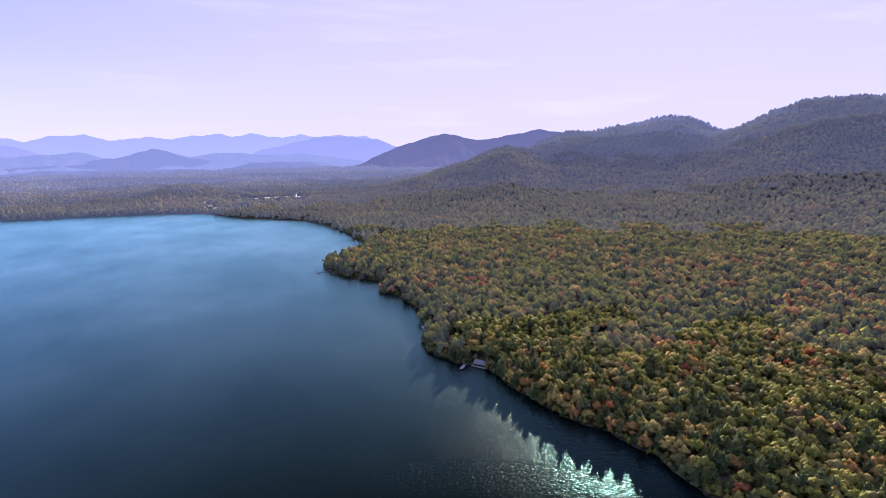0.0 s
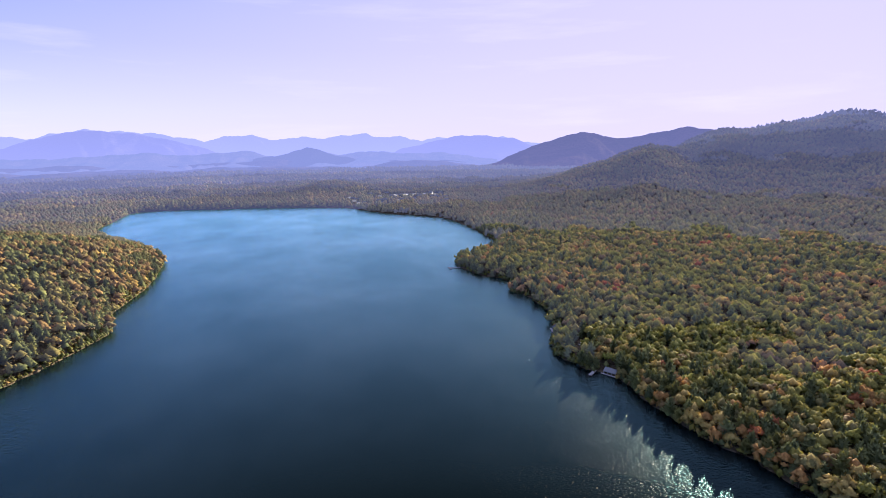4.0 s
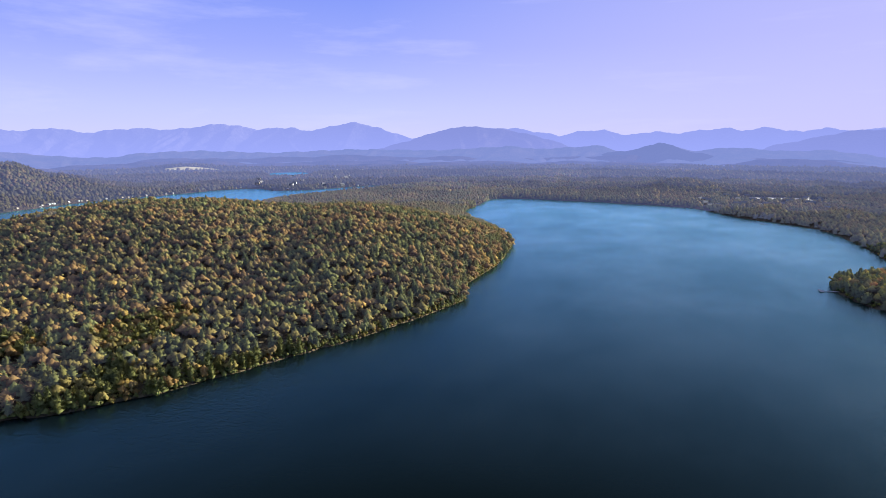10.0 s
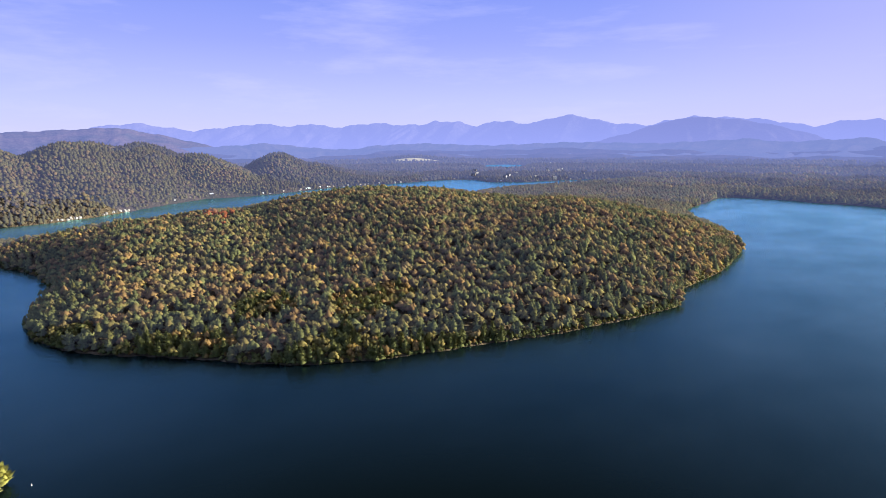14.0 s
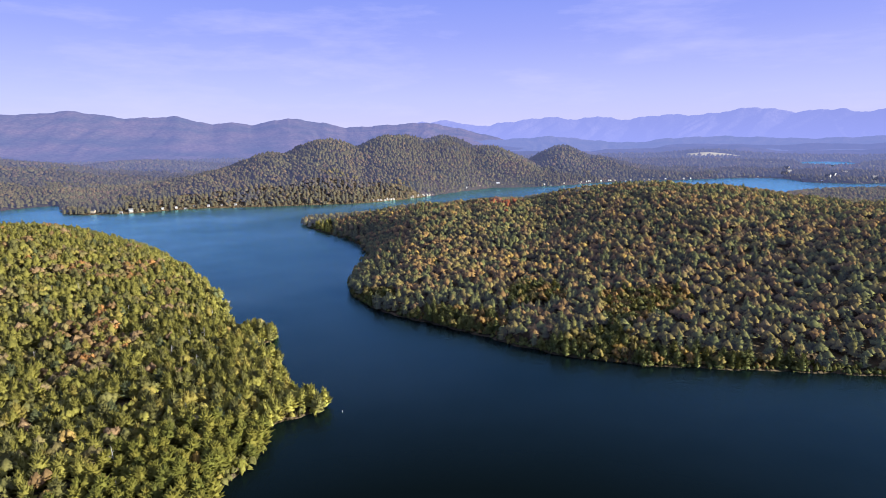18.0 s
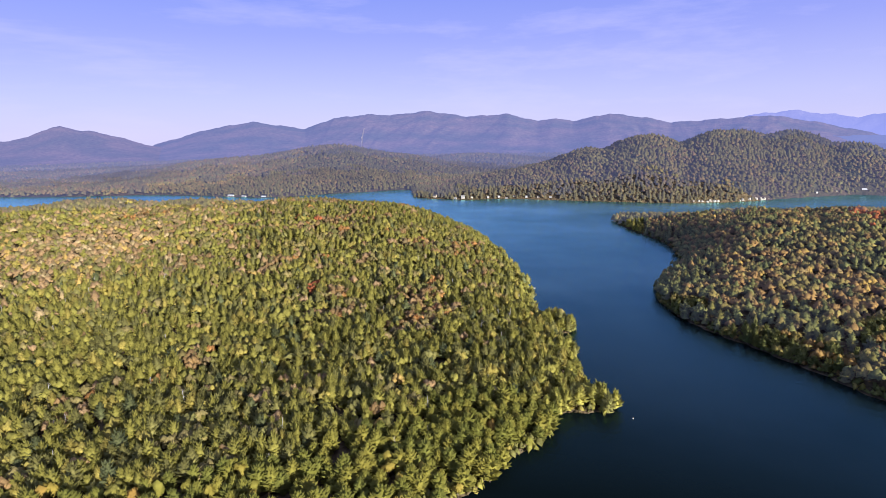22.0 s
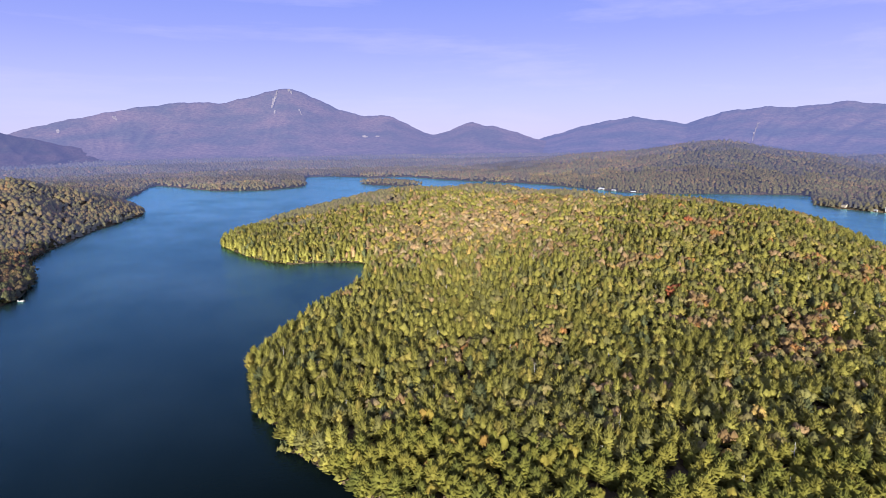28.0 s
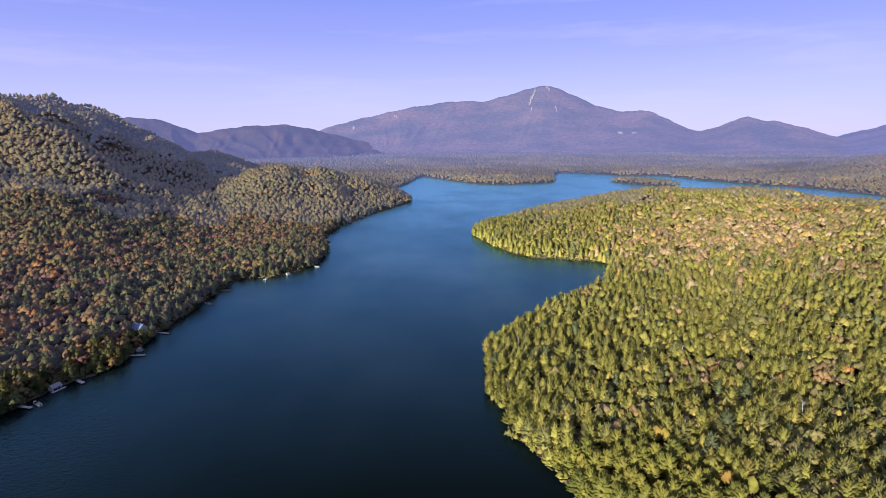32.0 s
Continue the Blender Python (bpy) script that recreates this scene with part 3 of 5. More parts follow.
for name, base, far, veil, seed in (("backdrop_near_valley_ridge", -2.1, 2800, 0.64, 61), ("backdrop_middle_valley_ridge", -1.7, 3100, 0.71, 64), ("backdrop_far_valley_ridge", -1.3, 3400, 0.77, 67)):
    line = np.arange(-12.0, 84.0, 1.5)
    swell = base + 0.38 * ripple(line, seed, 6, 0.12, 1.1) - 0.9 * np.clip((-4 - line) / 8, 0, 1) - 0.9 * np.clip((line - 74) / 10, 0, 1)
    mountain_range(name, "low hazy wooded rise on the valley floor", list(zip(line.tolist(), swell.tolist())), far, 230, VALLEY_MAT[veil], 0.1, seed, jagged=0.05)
GREAT, SENTINEL = "backdrop_great_mountain", "backdrop_sentinel_range"
rock_slide(GREAT, [(163.3, 4.16, 4), (163.5, 3.58, 7), (163.8, 2.94, 8), (163.9, 2.51, 4)], SCAR_MAT, 1)
rock_slide(GREAT, [(161.4, 2.35, 3), (161.2, 1.92, 4)], SCAR_MAT, 2)
rock_slide(GREAT, [(162.3, 4.24, 10), (162.0, 3.86, 6)], SCAR_MAT, 3)
rock_slide(GREAT, [(163.7, 2.23, 7), (163.7, 2.01, 5)], SCAR_MAT, 4)
rock_slide(GREAT, [(155.2, -0.11, 9), (155.1, -0.32, 11)], SCAR_MAT, 5)
rock_slide(GREAT, [(153.9, -0.23, 13), (153.8, -0.34, 10)], SCAR_MAT, 6)
rock_slide(GREAT, [(177.3, 1.69, 13), (177.1, 1.46, 9)], SCAR_MAT, 7)
rock_slide(GREAT, [(181.5, 0.62, 7), (181.5, 0.40, 7)], SCAR_MAT, 8)
rock_slide(SENTINEL, [(118.2, 0.54, 5), (118.4, -0.01, 4), (118.5, -0.69, 4), (118.6, -1.42, 3)], SCAR_MAT, 9)

# ---------------------------------------------------------------- trees
def ico(sub):
    bm = bmesh.new()
    bmesh.ops.create_icosphere(bm, subdivisions=sub, radius=1.0)
    v = np.array([p.co[:] for p in bm.verts])
    f = np.array([[q.index for q in fc.verts] for fc in bm.faces])
    bm.free()
    return v, f


ICO1 = ico(1)
OCTA = (np.array([(1, 0, 0), (0, 1, 0), (-1, 0, 0), (0, -1, 0), (0, 0, 1), (0.6, 0.6, -0.8)], float), np.array([(0, 1, 4), (1, 2, 4), (2, 3, 4), (3, 0, 4), (1, 0, 5), (2, 1, 5), (3, 2, 5), (0, 3, 5)]))


def join(parts):
    vs, fs, k = [], [], 0
    for v, f in parts:
        vs.append(v)
        fs.append(f + k)
        k += len(v)
    return np.concatenate(vs), np.concatenate(fs)


def tiers(r, count, sides, rim=0.7, jag=0.42):
    """The whorled, feathery boughs of a conifer, 1 high, as ragged skirts."""
    parts = []
    for k in range(count):
        z0 = 0.14 + 0.78 * k / count
        z1 = min(1.0, z0 + 1.5 * 0.9 / count + 0.03)
        rad = rim * (1 - (k / count) ** 2.3 * 0.72) * 0.5
        q = np.arange(sides) / sides * 6.283 + r.uniform(0, 6)
        star = np.where(np.arange(sides) % 2 == 0, 1 + jag * 0.5, 1 - jag)
        rr_ = rad * star * (1 + 0.22 * r.uniform(-1, 1, sides))
        base = np.stack([rr_ * np.cos(q), rr_ * np.sin(q), z0 + 0.05 * (star < 1) + r.uniform(-0.03, 0.03, sides)], 1)
        v = np.concatenate([base, [[r.normal(0, 0.015), r.normal(0, 0.015), z1]]])
        f = np.array([[i, (i + 1) % sides, sides] for i in range(sides)])
        parts.append((v, f))
    return join(parts)


def lumps(r, count, shape, wide=0.62, core=1.0):
    """A broad crown, 1 high, of rounded bough clumps; core below 1 leaves room for a shell of leaves."""
    parts = []
    for k in range(count):
        v, f = shape
        q, d = k * 2.39996 + r.uniform(-0.5, 0.5), (0 if k == 0 else r.uniform(0.55, 0.95))
        size = r.uniform(0.6, 0.8) if k == 0 else r.uniform(0.34, 0.55)
        w = v * (1 + r.uniform(-0.3, 0.3, (len(v), 1))) * size * wide * 0.5 * core
        up = 0.66 if k == 0 else r.uniform(0.4, 0.8)
        w = w * np.array([1, 1, 1.05]) + np.array([d * wide * 0.36 * math.cos(q), d * wide * 0.36 * math.sin(q), up])
        parts.append((w, f))
    return join(parts)


def sprays(r, hull, count, size):
    """Small leaf clumps set on the skin of a crown."""
    v, f = hull
    tri = v[f]
    pick = r.randint(0, len(f), count)
    u = r.dirichlet((1, 1, 1), count)
    c = (tri[pick] * u[..., None]).sum(1)
    n = np.cross(tri[pick][:, 1] - tri[pick][:, 0], tri[pick][:, 2] - tri[pick][:, 0])
    n /= np.linalg.norm(n, axis=1, keepdims=True) + 1e-9
    c = c + n * size * r.uniform(0.0, 0.9, (count, 1))
    t1 = r.normal(0, 1, (count, 3))
    t1 /= np.linalg.norm(t1, axis=1, keepdims=True)
    t2 = r.normal(0, 1, (count, 3)) + n * 0.3
    t2 /= np.linalg.norm(t2, axis=1, keepdims=True)
    t1, t2 = t1 - n * (t1 * n).sum(1, keepdims=True) * 0.25, t2 - n * (t2 * n).sum(1, keepdims=True) * 0.25
    s = size * r.uniform(0.6, 1.3, (count, 1))
    vv = np.stack([c - t1 * s, c + t2 * s * 0.9, c + t1 * s], 1).reshape(-1, 3)
    return join([hull, (vv, np.arange(count * 3).reshape(-1, 3))])


def with_trunk(tree, thick=0.018, top=0.6):
    """Adds a three-sided stem, whose six corners come last."""
    q = np.arange(3) * 2.094
    lo = np.stack([np.cos(q) * thick, np.sin(q) * thick, np.zeros(3)], 1)
    hi = np.stack([np.cos(q) * thick * 0.5, np.sin(q) * thick * 0.5, np.full(3, top)], 1)
    f = np.array([[0, 1, 4], [0, 4, 3], [1, 2, 5], [1, 5, 4], [2, 0, 3], [2, 3, 5]])
    return join([tree, (np.concatenate([lo, hi]), f)])


def plume(r, boughs, wide=0.7, blade=0.3):
    """A pine's upswept, feathery boughs, 1 high, round a thin inner core."""
    core = tiers(r, 2, 5, wide * 0.62, 0.2)
    u = (np.arange(boughs) + r.uniform(0, 1, boughs)) / boughs
    q = np.arange(boughs) * 2.39996 + r.uniform(-0.35, 0.35, boughs)
    z = 0.2 + 0.72 * u
    far = wide * 0.5 * (1 - 0.78 * u ** 1.9) * r.uniform(0.75, 1.25, boughs)
    rise = r.uniform(0.02, 0.2, boughs)
    half = blade * far * r.uniform(0.8, 1.25, boughs) + 0.012
    d, e = np.stack([np.cos(q), np.sin(q)], 1), np.stack([-np.sin(q), np.cos(q)], 1)
    root = np.concatenate([d * far[:, None] * 0.1, z[:, None]], 1)
    left = np.concatenate([d * far[:, None] * 0.62 + e * half[:, None], (z + rise * 0.35 - 0.03)[:, None]], 1)
    right = np.concatenate([d * far[:, None] * 0.62 - e * half[:, None], (z + rise * 0.35 - 0.03)[:, None]], 1)
    tip = np.concatenate([d * far[:, None], (z + rise)[:, None]], 1)
    v = np.stack([root, left, tip, right], 1).reshape(-1, 3)
    k = np.arange(boughs)[:, None] * 4
    f = np.concatenate([k + [[0, 2, 1]], k + [[0, 3, 2]]])
    return join([core, (v, f)])


RS = np.random.RandomState(21)
CONIFERS = {0: [with_trunk(plume(RS, 58, 0.74, 0.25)) for _ in range(10)], 1: [plume(RS, 16, 0.76, 0.45) for _ in range(8)],
            2: [tiers(RS, 2, 5, 0.82, 0.25) for _ in range(6)], 3: [tiers(RS, 1, 6, 1.05, 0.2) for _ in range(4)]}
BROADS = {0: [with_trunk(sprays(RS, lumps(RS, 8, OCTA, 0.9, 0.8), 110, 0.075)) for _ in range(10)], 1: [sprays(RS, lumps(RS, 5, OCTA, 1.06, 0.8), 24, 0.12) for _ in range(12)],
          2: [sprays(RS, lumps(RS, 1, OCTA, 1.2), 5, 0.24) for _ in range(8)], 3: [lumps(RS, 1, OCTA, 1.5) for _ in range(6)]}


def on_island(x, y):
    return (x > -740) & (x < -40) & (y < -5) & (y > -880)


def scatter(r0, r1, gap, seed, island=None):
    """Uneven tree places on land between two distances."""
    r = np.random.RandomState(seed)
    reach = r1 + 110
    n = int(2 * reach / gap) + 1
    i, j = np.meshgrid(np.arange(n), np.arange(n), indexing="ij")
    x = (i.ravel() + (j.ravel() % 2) * 0.5 + r.uniform(-0.42, 0.42, n * n)) * gap - reach
    y = (j.ravel() + r.uniform(-0.42, 0.42, n * n)) * gap - reach
    d = np.hypot(x, y)
    turn = np.degrees(np.arctan2(-x, y))
    edge = d + np.where(d > 300, 70 * wave(x, y, 130, 39), 0)
    keep = (edge >= r0) & (edge < r1)
    behind = (turn < -63) & (turn > -144) & (d > 180)
    keep &= ~(behind & (r.uniform(0, 1, n * n) < 0.85))
    if island is not None:
        keep &= on_island(x, y) == island
    x, y = x[keep], y[keep]
    s = inland(np.stack([x, y], 1))
    ok = s > -2.0
    for cx, cy, cr in CLEAR:
        ok &= (x - cx) ** 2 + (y - cy) ** 2 > cr * cr
    return x[ok], y[ok], s[ok]


# dark spruce, pine, yellow green, gold, orange, dull rust, red, bare pale twigs, olive brown, grey thinning crowns, grey green, maroon brown, dark pine, tan
PALETTE = np.array([(0.11, 0.125, 0.055), (0.203, 0.193, 0.046), (0.25, 0.215, 0.055), (0.35, 0.25, 0.08), (0.36, 0.19, 0.065), (0.24, 0.16, 0.07), (0.33, 0.115, 0.05), (0.36, 0.285, 0.15), (0.2, 0.17, 0.066), (0.2, 0.155, 0.078), (0.15, 0.16, 0.065), (0.19, 0.11, 0.085), (0.155, 0.15, 0.05), (0.29, 0.2, 0.1)])


MAPLES = (-630, 192, -322, -221)


def kinds(x, y, s, r, z):
    """For each tree: conifer or not, and its hue, in stands of like trees, toned by region for light and shade."""
    n = len(x)
    d = np.hypot(x, y)
    isle = on_island(x, y)
    east = x < -880
    west = (x > 40) & (y > -200) & (d + 160 * wave(x, y, 240, 38) < 900)
    north_west = (x > -60) & (y <= -200)
    # pale trees, part real birch, part painted for the bright spot opposite the sun
    patch = np.exp(-(((x + 340) / 120) ** 2 + ((y + 460) / 95) ** 2)) * isle
    crown = np.exp(-(((x + 470) / 190) ** 2 + ((y + 560) / 150) ** 2)) * isle
    field = wave(x, y, 260, 31) * 0.5 + wave(x, y, 90, 32) * 0.4
    patchy = wave(x, y, 75, 33) * 0.6 + wave(x, y, 190, 34) * 0.6
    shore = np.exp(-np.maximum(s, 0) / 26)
    # stands of turning broadleaf trees, thicker on the island's south-east slope
    turning = isle * np.clip(wave(x, y, 62, 71) * 0.75 + wave(x, y, 150, 72) * 0.55 - 0.35 + 0.5 * np.clip((-x - 0.75 * np.abs(y) - 60) / 220, -0.4, 1.0), 0, 1) * (1 - shore)
    pc = np.clip(np.where(isle, 0.75, np.where(east, 0.42, np.where(north_west, 0.2, np.where(west, 0.24, 0.2)))) + 0.34 * field + 0.42 * shore - 0.7 * patch - 0.6 * crown - 0.85 * turning, 0.04, 0.96)
    far_north = (x <= -60) & (y < -880)
    pc = np.where(east & (z > 60), np.minimum(pc + 0.25, 0.9), pc)
    # extra conifers darken the west upper slopes and north-west crest in place of shade
    pc = np.where((x > 40) & (y > 0) & (z > 95), np.minimum(pc + 0.3, 0.9), pc)
    pc = np.where(north_west & (z > 185), 0.97, np.where(far_north, pc * 0.4, np.where(d > 1350, np.minimum(pc + 0.2, 0.9), pc)))
    con = r.uniform(0, 1, n) < pc
    # like trees stand together: order them by a slow swell, then share out the hues
    score = patchy + r.normal(0, 0.6, n)
    u = np.argsort(np.argsort(score)) / max(n, 1)
    east = east & ~far_north
    tables = ((isle, (1, 2, 12, 8, 13, 3), (0.34, 0.2, 0.2, 0.16, 0.08, 0.02)),
              (west, (1, 2, 8, 3, 5, 4, 6), (0.27, 0.34, 0.1, 0.19, 0.04, 0.05, 0.01)),
              (north_west, (10, 8, 2, 9, 5, 11, 4), (0.17, 0.2, 0.04, 0.14, 0.33, 0.07, 0.05)),
              (east, (10, 9, 8, 5, 11), (0.2, 0.34, 0.18, 0.19, 0.09)),
              (~(isle | west | north_west | east), (10, 8, 9, 5, 3), (0.2, 0.4, 0.08, 0.28, 0.04)))
    code = np.full(n, 8)
    for where_, codes, share in tables:
        ids = np.where(where_)[0]
        if len(ids):
            rank = np.argsort(np.argsort(u[ids])) / len(ids)
            code[ids] = np.array(codes)[np.minimum((rank[:, None] > np.cumsum(share)[None]).sum(1), len(codes) - 1)]
    v = r.uniform(0, 1, n)
    code = np.where(con, np.where(isle, np.where(v < 0.04, 0, np.where(v < 0.66, 1, np.where(v < 0.9, 12, 2))), np.where(v < 0.32, 0, np.where(v < 0.5, 12, 10))), code)
    code = np.where(r.uniform(0, 1, n) < np.maximum(patch * 0.7, crown * 0.36), np.where(v < 0.13, 7, np.where(v < 0.3, 3, np.where(v < 0.7, 13, 9))), code)
    code = np.where(~con & (r.uniform(0, 1, n) < turning * 1.1), np.where(v < 0.42, 5, np.where(v < 0.52, 9, np.where(v < 0.62, 13, np.where(v < 0.86, 8, np.where(v < 0.985, 4, 6))))), code)
    maple = np.exp(-(((x - MAPLES[0]) / 34) ** 2 + ((y - MAPLES[1]) / 24) ** 2)) + np.exp(-(((x - MAPLES[2]) / 12) ** 2 + ((y - MAPLES[3]) / 10) ** 2))
    code = np.where(~con & (r.uniform(0, 1, n) < maple * 0.8), 6, code)
    hue = PALETTE[code] * r.uniform(0.84, 1.16, (n, 1)) * np.where(turning * ~con > 0.1, 0.86, 1.0)[:, None]
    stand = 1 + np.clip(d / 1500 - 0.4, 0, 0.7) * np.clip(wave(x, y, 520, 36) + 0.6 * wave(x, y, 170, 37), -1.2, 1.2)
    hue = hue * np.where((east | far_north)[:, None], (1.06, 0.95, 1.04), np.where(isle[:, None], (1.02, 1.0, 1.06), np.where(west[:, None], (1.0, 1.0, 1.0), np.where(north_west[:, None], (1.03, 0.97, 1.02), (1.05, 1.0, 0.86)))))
    # leaf colour dimmed on shaded far shores, brightened along the island's sunlit rim
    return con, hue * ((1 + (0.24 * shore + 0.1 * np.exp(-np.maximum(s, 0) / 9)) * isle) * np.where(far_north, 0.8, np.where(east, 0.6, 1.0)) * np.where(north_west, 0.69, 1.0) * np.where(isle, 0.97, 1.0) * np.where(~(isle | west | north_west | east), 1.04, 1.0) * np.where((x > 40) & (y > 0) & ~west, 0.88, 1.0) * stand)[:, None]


def plant(name, label, x, y, s, templates, high, seed, stems=False, mat=None, dense=1.0, veiled=False):
    """One mesh of many trees standing on the ground."""
    r = np.random.RandomState(seed)
    z = np.maximum(land_height(x, y, s), 0.3)
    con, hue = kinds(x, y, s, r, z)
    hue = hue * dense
    # hues pulled towards their mean, contrast flattened as haze would
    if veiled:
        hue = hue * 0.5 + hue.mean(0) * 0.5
    V, F, C, N, k = [], [], [], [], 0
    for kind, want in ((0, con), (1, ~con)):
        sets = templates[kind]
        which = r.randint(0, len(sets), len(x))
        for q, (tv, tf) in enumerate(sets):
            ids = np.where(want & (which == q))[0]
            if not len(ids):
                continue
            m = len(ids)
            hgt = high * (r.uniform(0.74, 1.26, m) if kind == 0 else r.uniform(0.82, 1.06, m))
            wid = (hgt * 0.5 + high * 0.5) * r.uniform(0.8, 1.15, m) if kind == 0 else high * r.uniform(0.8, 1.2, m)
            ang = r.uniform(0, 6.283, m)
            c, sn = np.cos(ang), np.sin(ang)
            vx = tv[None, :, 0] * c[:, None] - tv[None, :, 1] * sn[:, None]
            vy = tv[None, :, 0] * sn[:, None] + tv[None, :, 1] * c[:, None]
            P = np.stack([vx * wid[:, None] + x[ids][:, None], vy * wid[:, None] + y[ids][:, None], tv[None, :, 2] * hgt[:, None] + z[ids][:, None] - 0.4], -1)
            V.append(P.reshape(-1, 3))
            F.append((tf[None] + (np.arange(m) * len(tv))[:, None, None] + k).reshape(-1, 3))
            away = np.stack([vx, vy, np.repeat((tv[None, :, 2] - (0.25 if kind == 0 else 0.5)) * (0.5 if kind == 0 else 1.0) + (0.5 if veiled else 0.06), m, 0)], -1)
            N.append((away / (np.linalg.norm(away, axis=-1, keepdims=True) + 1e-6)).reshape(-1, 3))
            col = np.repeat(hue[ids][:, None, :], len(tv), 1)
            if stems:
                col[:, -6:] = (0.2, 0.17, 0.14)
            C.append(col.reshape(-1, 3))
            k += m * len(tv)
    V, F, C = np.concatenate(V), np.concatenate(F), np.concatenate(C)
    me = bpy.data.meshes.new(name)
    me.vertices.add(len(V))
    me.vertices.foreach_set("co", V.astype(np.float32).ravel())
    me.loops.add(F.size)
    me.loops.foreach_set("vertex_index", F.astype(np.int32).ravel())
    me.polygons.add(len(F))
    me.polygons.foreach_set("loop_start", np.arange(0, F.size, 3, dtype=np.int32))
    me.update(calc_edges=True)
    att = me.attributes.new("leaf_tint", "FLOAT_COLOR", "POINT")
    att.data.foreach_set("color", np.concatenate([C, np.ones((len(C), 1))], 1).astype(np.float32).ravel())
    out = me.attributes.new("crown_normal", "FLOAT_VECTOR", "POINT")
    out.data.foreach_set("vector", np.concatenate(N).astype(np.float32).ravel())
    me.materials.append(mat)
    return tagged(new(name, me), label, "forest", kind="stuff")


# ---------------------------------------------------------------- helpers for things
def part(name, bm, mat, parent, label=""):
    me = bpy.data.meshes.new(name)
    bm.to_mesh(me)
    bm.free()
    me.materials.append(mat)
    ob = new(name, me)
    ob.parent = parent
    return tagged(ob, label)


def box(bm, x0, x1, y0, y1, z0, z1, bevel=0.0):
    v = [bm.verts.new((x, y, z)) for z in (z0, z1) for x, y in ((x0, y0), (x1, y0), (x1, y1), (x0, y1))]
    fs = [bm.faces.new([v[i] for i in q]) for q in ((3, 2, 1, 0), (4, 5, 6, 7), (0, 1, 5, 4), (1, 2, 6, 5), (2, 3, 7, 6), (3, 0, 4, 7))]
    if bevel:
        bmesh.ops.bevel(bm, geom=list({e for f in fs for e in f.edges}), offset=bevel, segments=1, affect="EDGES")
    return bm


def boxed(*q, bevel=0.0):
    return box(bmesh.new(), *q, bevel=bevel)


def rod(bm, a, b, r0, r1, sides=6):
    a, b = Vector(a), Vector(b)
    turn = (b - a).to_track_quat("Z", "Y")
    rings = []
    for p, r in ((a, r0), (b, r1)):
        rings.append([bm.verts.new(p + turn @ Vector((r * math.cos(6.2832 * k / sides), r * math.sin(6.2832 * k / sides), 0))) for k in range(sides)])
    for k in range(sides):
        bm.faces.new((rings[0][k], rings[0][(k + 1) % sides], rings[1][(k + 1) % sides], rings[1][k]))
    bm.faces.new(rings[0][::-1])
    bm.faces.new(rings[1])
    return bm


def gable_body(w, d, h, rise):
    """Walls of a house with gable ends over its short sides."""
    bm = bmesh.new()
    x, y = w / 2, d / 2
    lo = [bm.verts.new(p) for p in ((-x, -y, 0), (x, -y, 0), (x, y, 0), (-x, y, 0))]
    hi = [bm.verts.new(p) for p in ((-x, -y, h), (x, -y, h), (x, y, h), (-x, y, h))]
    tl, tr = bm.verts.new((-x, 0, h + rise)), bm.verts.new((x, 0, h + rise))
    for q in ((lo[0], lo[1], hi[1], hi[0]), (lo[2], lo[3], hi[3], hi[2]), (lo[1], lo[2], hi[2], tr, hi[1]), (lo[3], lo[0], hi[0], tl, hi[3]), (hi[0], hi[1], tr, tl), (hi[2], hi[3], tl, tr), (lo[3], lo[2], lo[1], lo[0])):
        bm.faces.new(q)
    return bm


def roof_slab(w, d, h, rise, side, over=0.5, thick=0.22):
    """One pitched half of a roof; side is -1 or 1."""
    bm = bmesh.new()
    x, y = w / 2 + over, d / 2 + over
    drop = rise * over / (d / 2)
    pts = [(-x, 0, h + rise + 0.03), (x, 0, h + rise + 0.03), (x, side * y, h - drop + 0.03), (-x, side * y, h - drop + 0.03)]
    lo = [bm.verts.new(p) for p in pts]
    hi = [bm.verts.new((a, b_, c + thick)) for a, b_, c in pts]
    bm.faces.new(lo)
    bm.faces.new(hi[::-1])
    for i in range(4):
        j = (i + 1) % 4
        bm.faces.new((lo[j], lo[i], hi[i], hi[j]))
    bmesh.ops.recalc_face_normals(bm, faces=bm.faces)
    return bm


WHITE = plain("white_paint", (0.38, 0.375, 0.36), 0.5, vary=0.06)
CREAM = plain("cream_boards", (0.5, 0.4, 0.28), 0.6)
BROWN = plain("brown_boards", (0.17, 0.105, 0.065), 0.7)
GREY_SHINGLE = plain("grey_shingle", (0.2, 0.195, 0.19), 0.85, scale=3)
DARK_SHINGLE = plain("dark_shingle", (0.07, 0.07, 0.075), 0.8, scale=3)
BLUE_ROOF = plain("slate_blue_roof", (0.12, 0.16, 0.24), 0.45, scale=2)
PALE_METAL = plain("pale_metal_roof", (0.5, 0.51, 0.52), 0.4, 0.2, vary=0.05)
STONE = plain("pale_stone", (0.36, 0.33, 0.28), 0.9, vary=0.25, scale=1)
GREY_PLANK = plain("weathered_planks", (0.33, 0.31, 0.29), 0.85, scale=3)
DARK_GLASS = plain("window_glass", (0.02, 0.025, 0.03), 0.08, vary=0.02)
DARK_INSIDE = plain("dark_interior", (0.03, 0.028, 0.025), 0.9)
BLACK = plain("black_rubber", (0.03, 0.03, 0.032), 0.5)
ORANGE = plain("orange_band", (0.6, 0.17, 0.04), 0.5)
FIELD = plain("dry_grass", (0.48, 0.44, 0.37), 0.95, vary=0.25, scale=0.03)


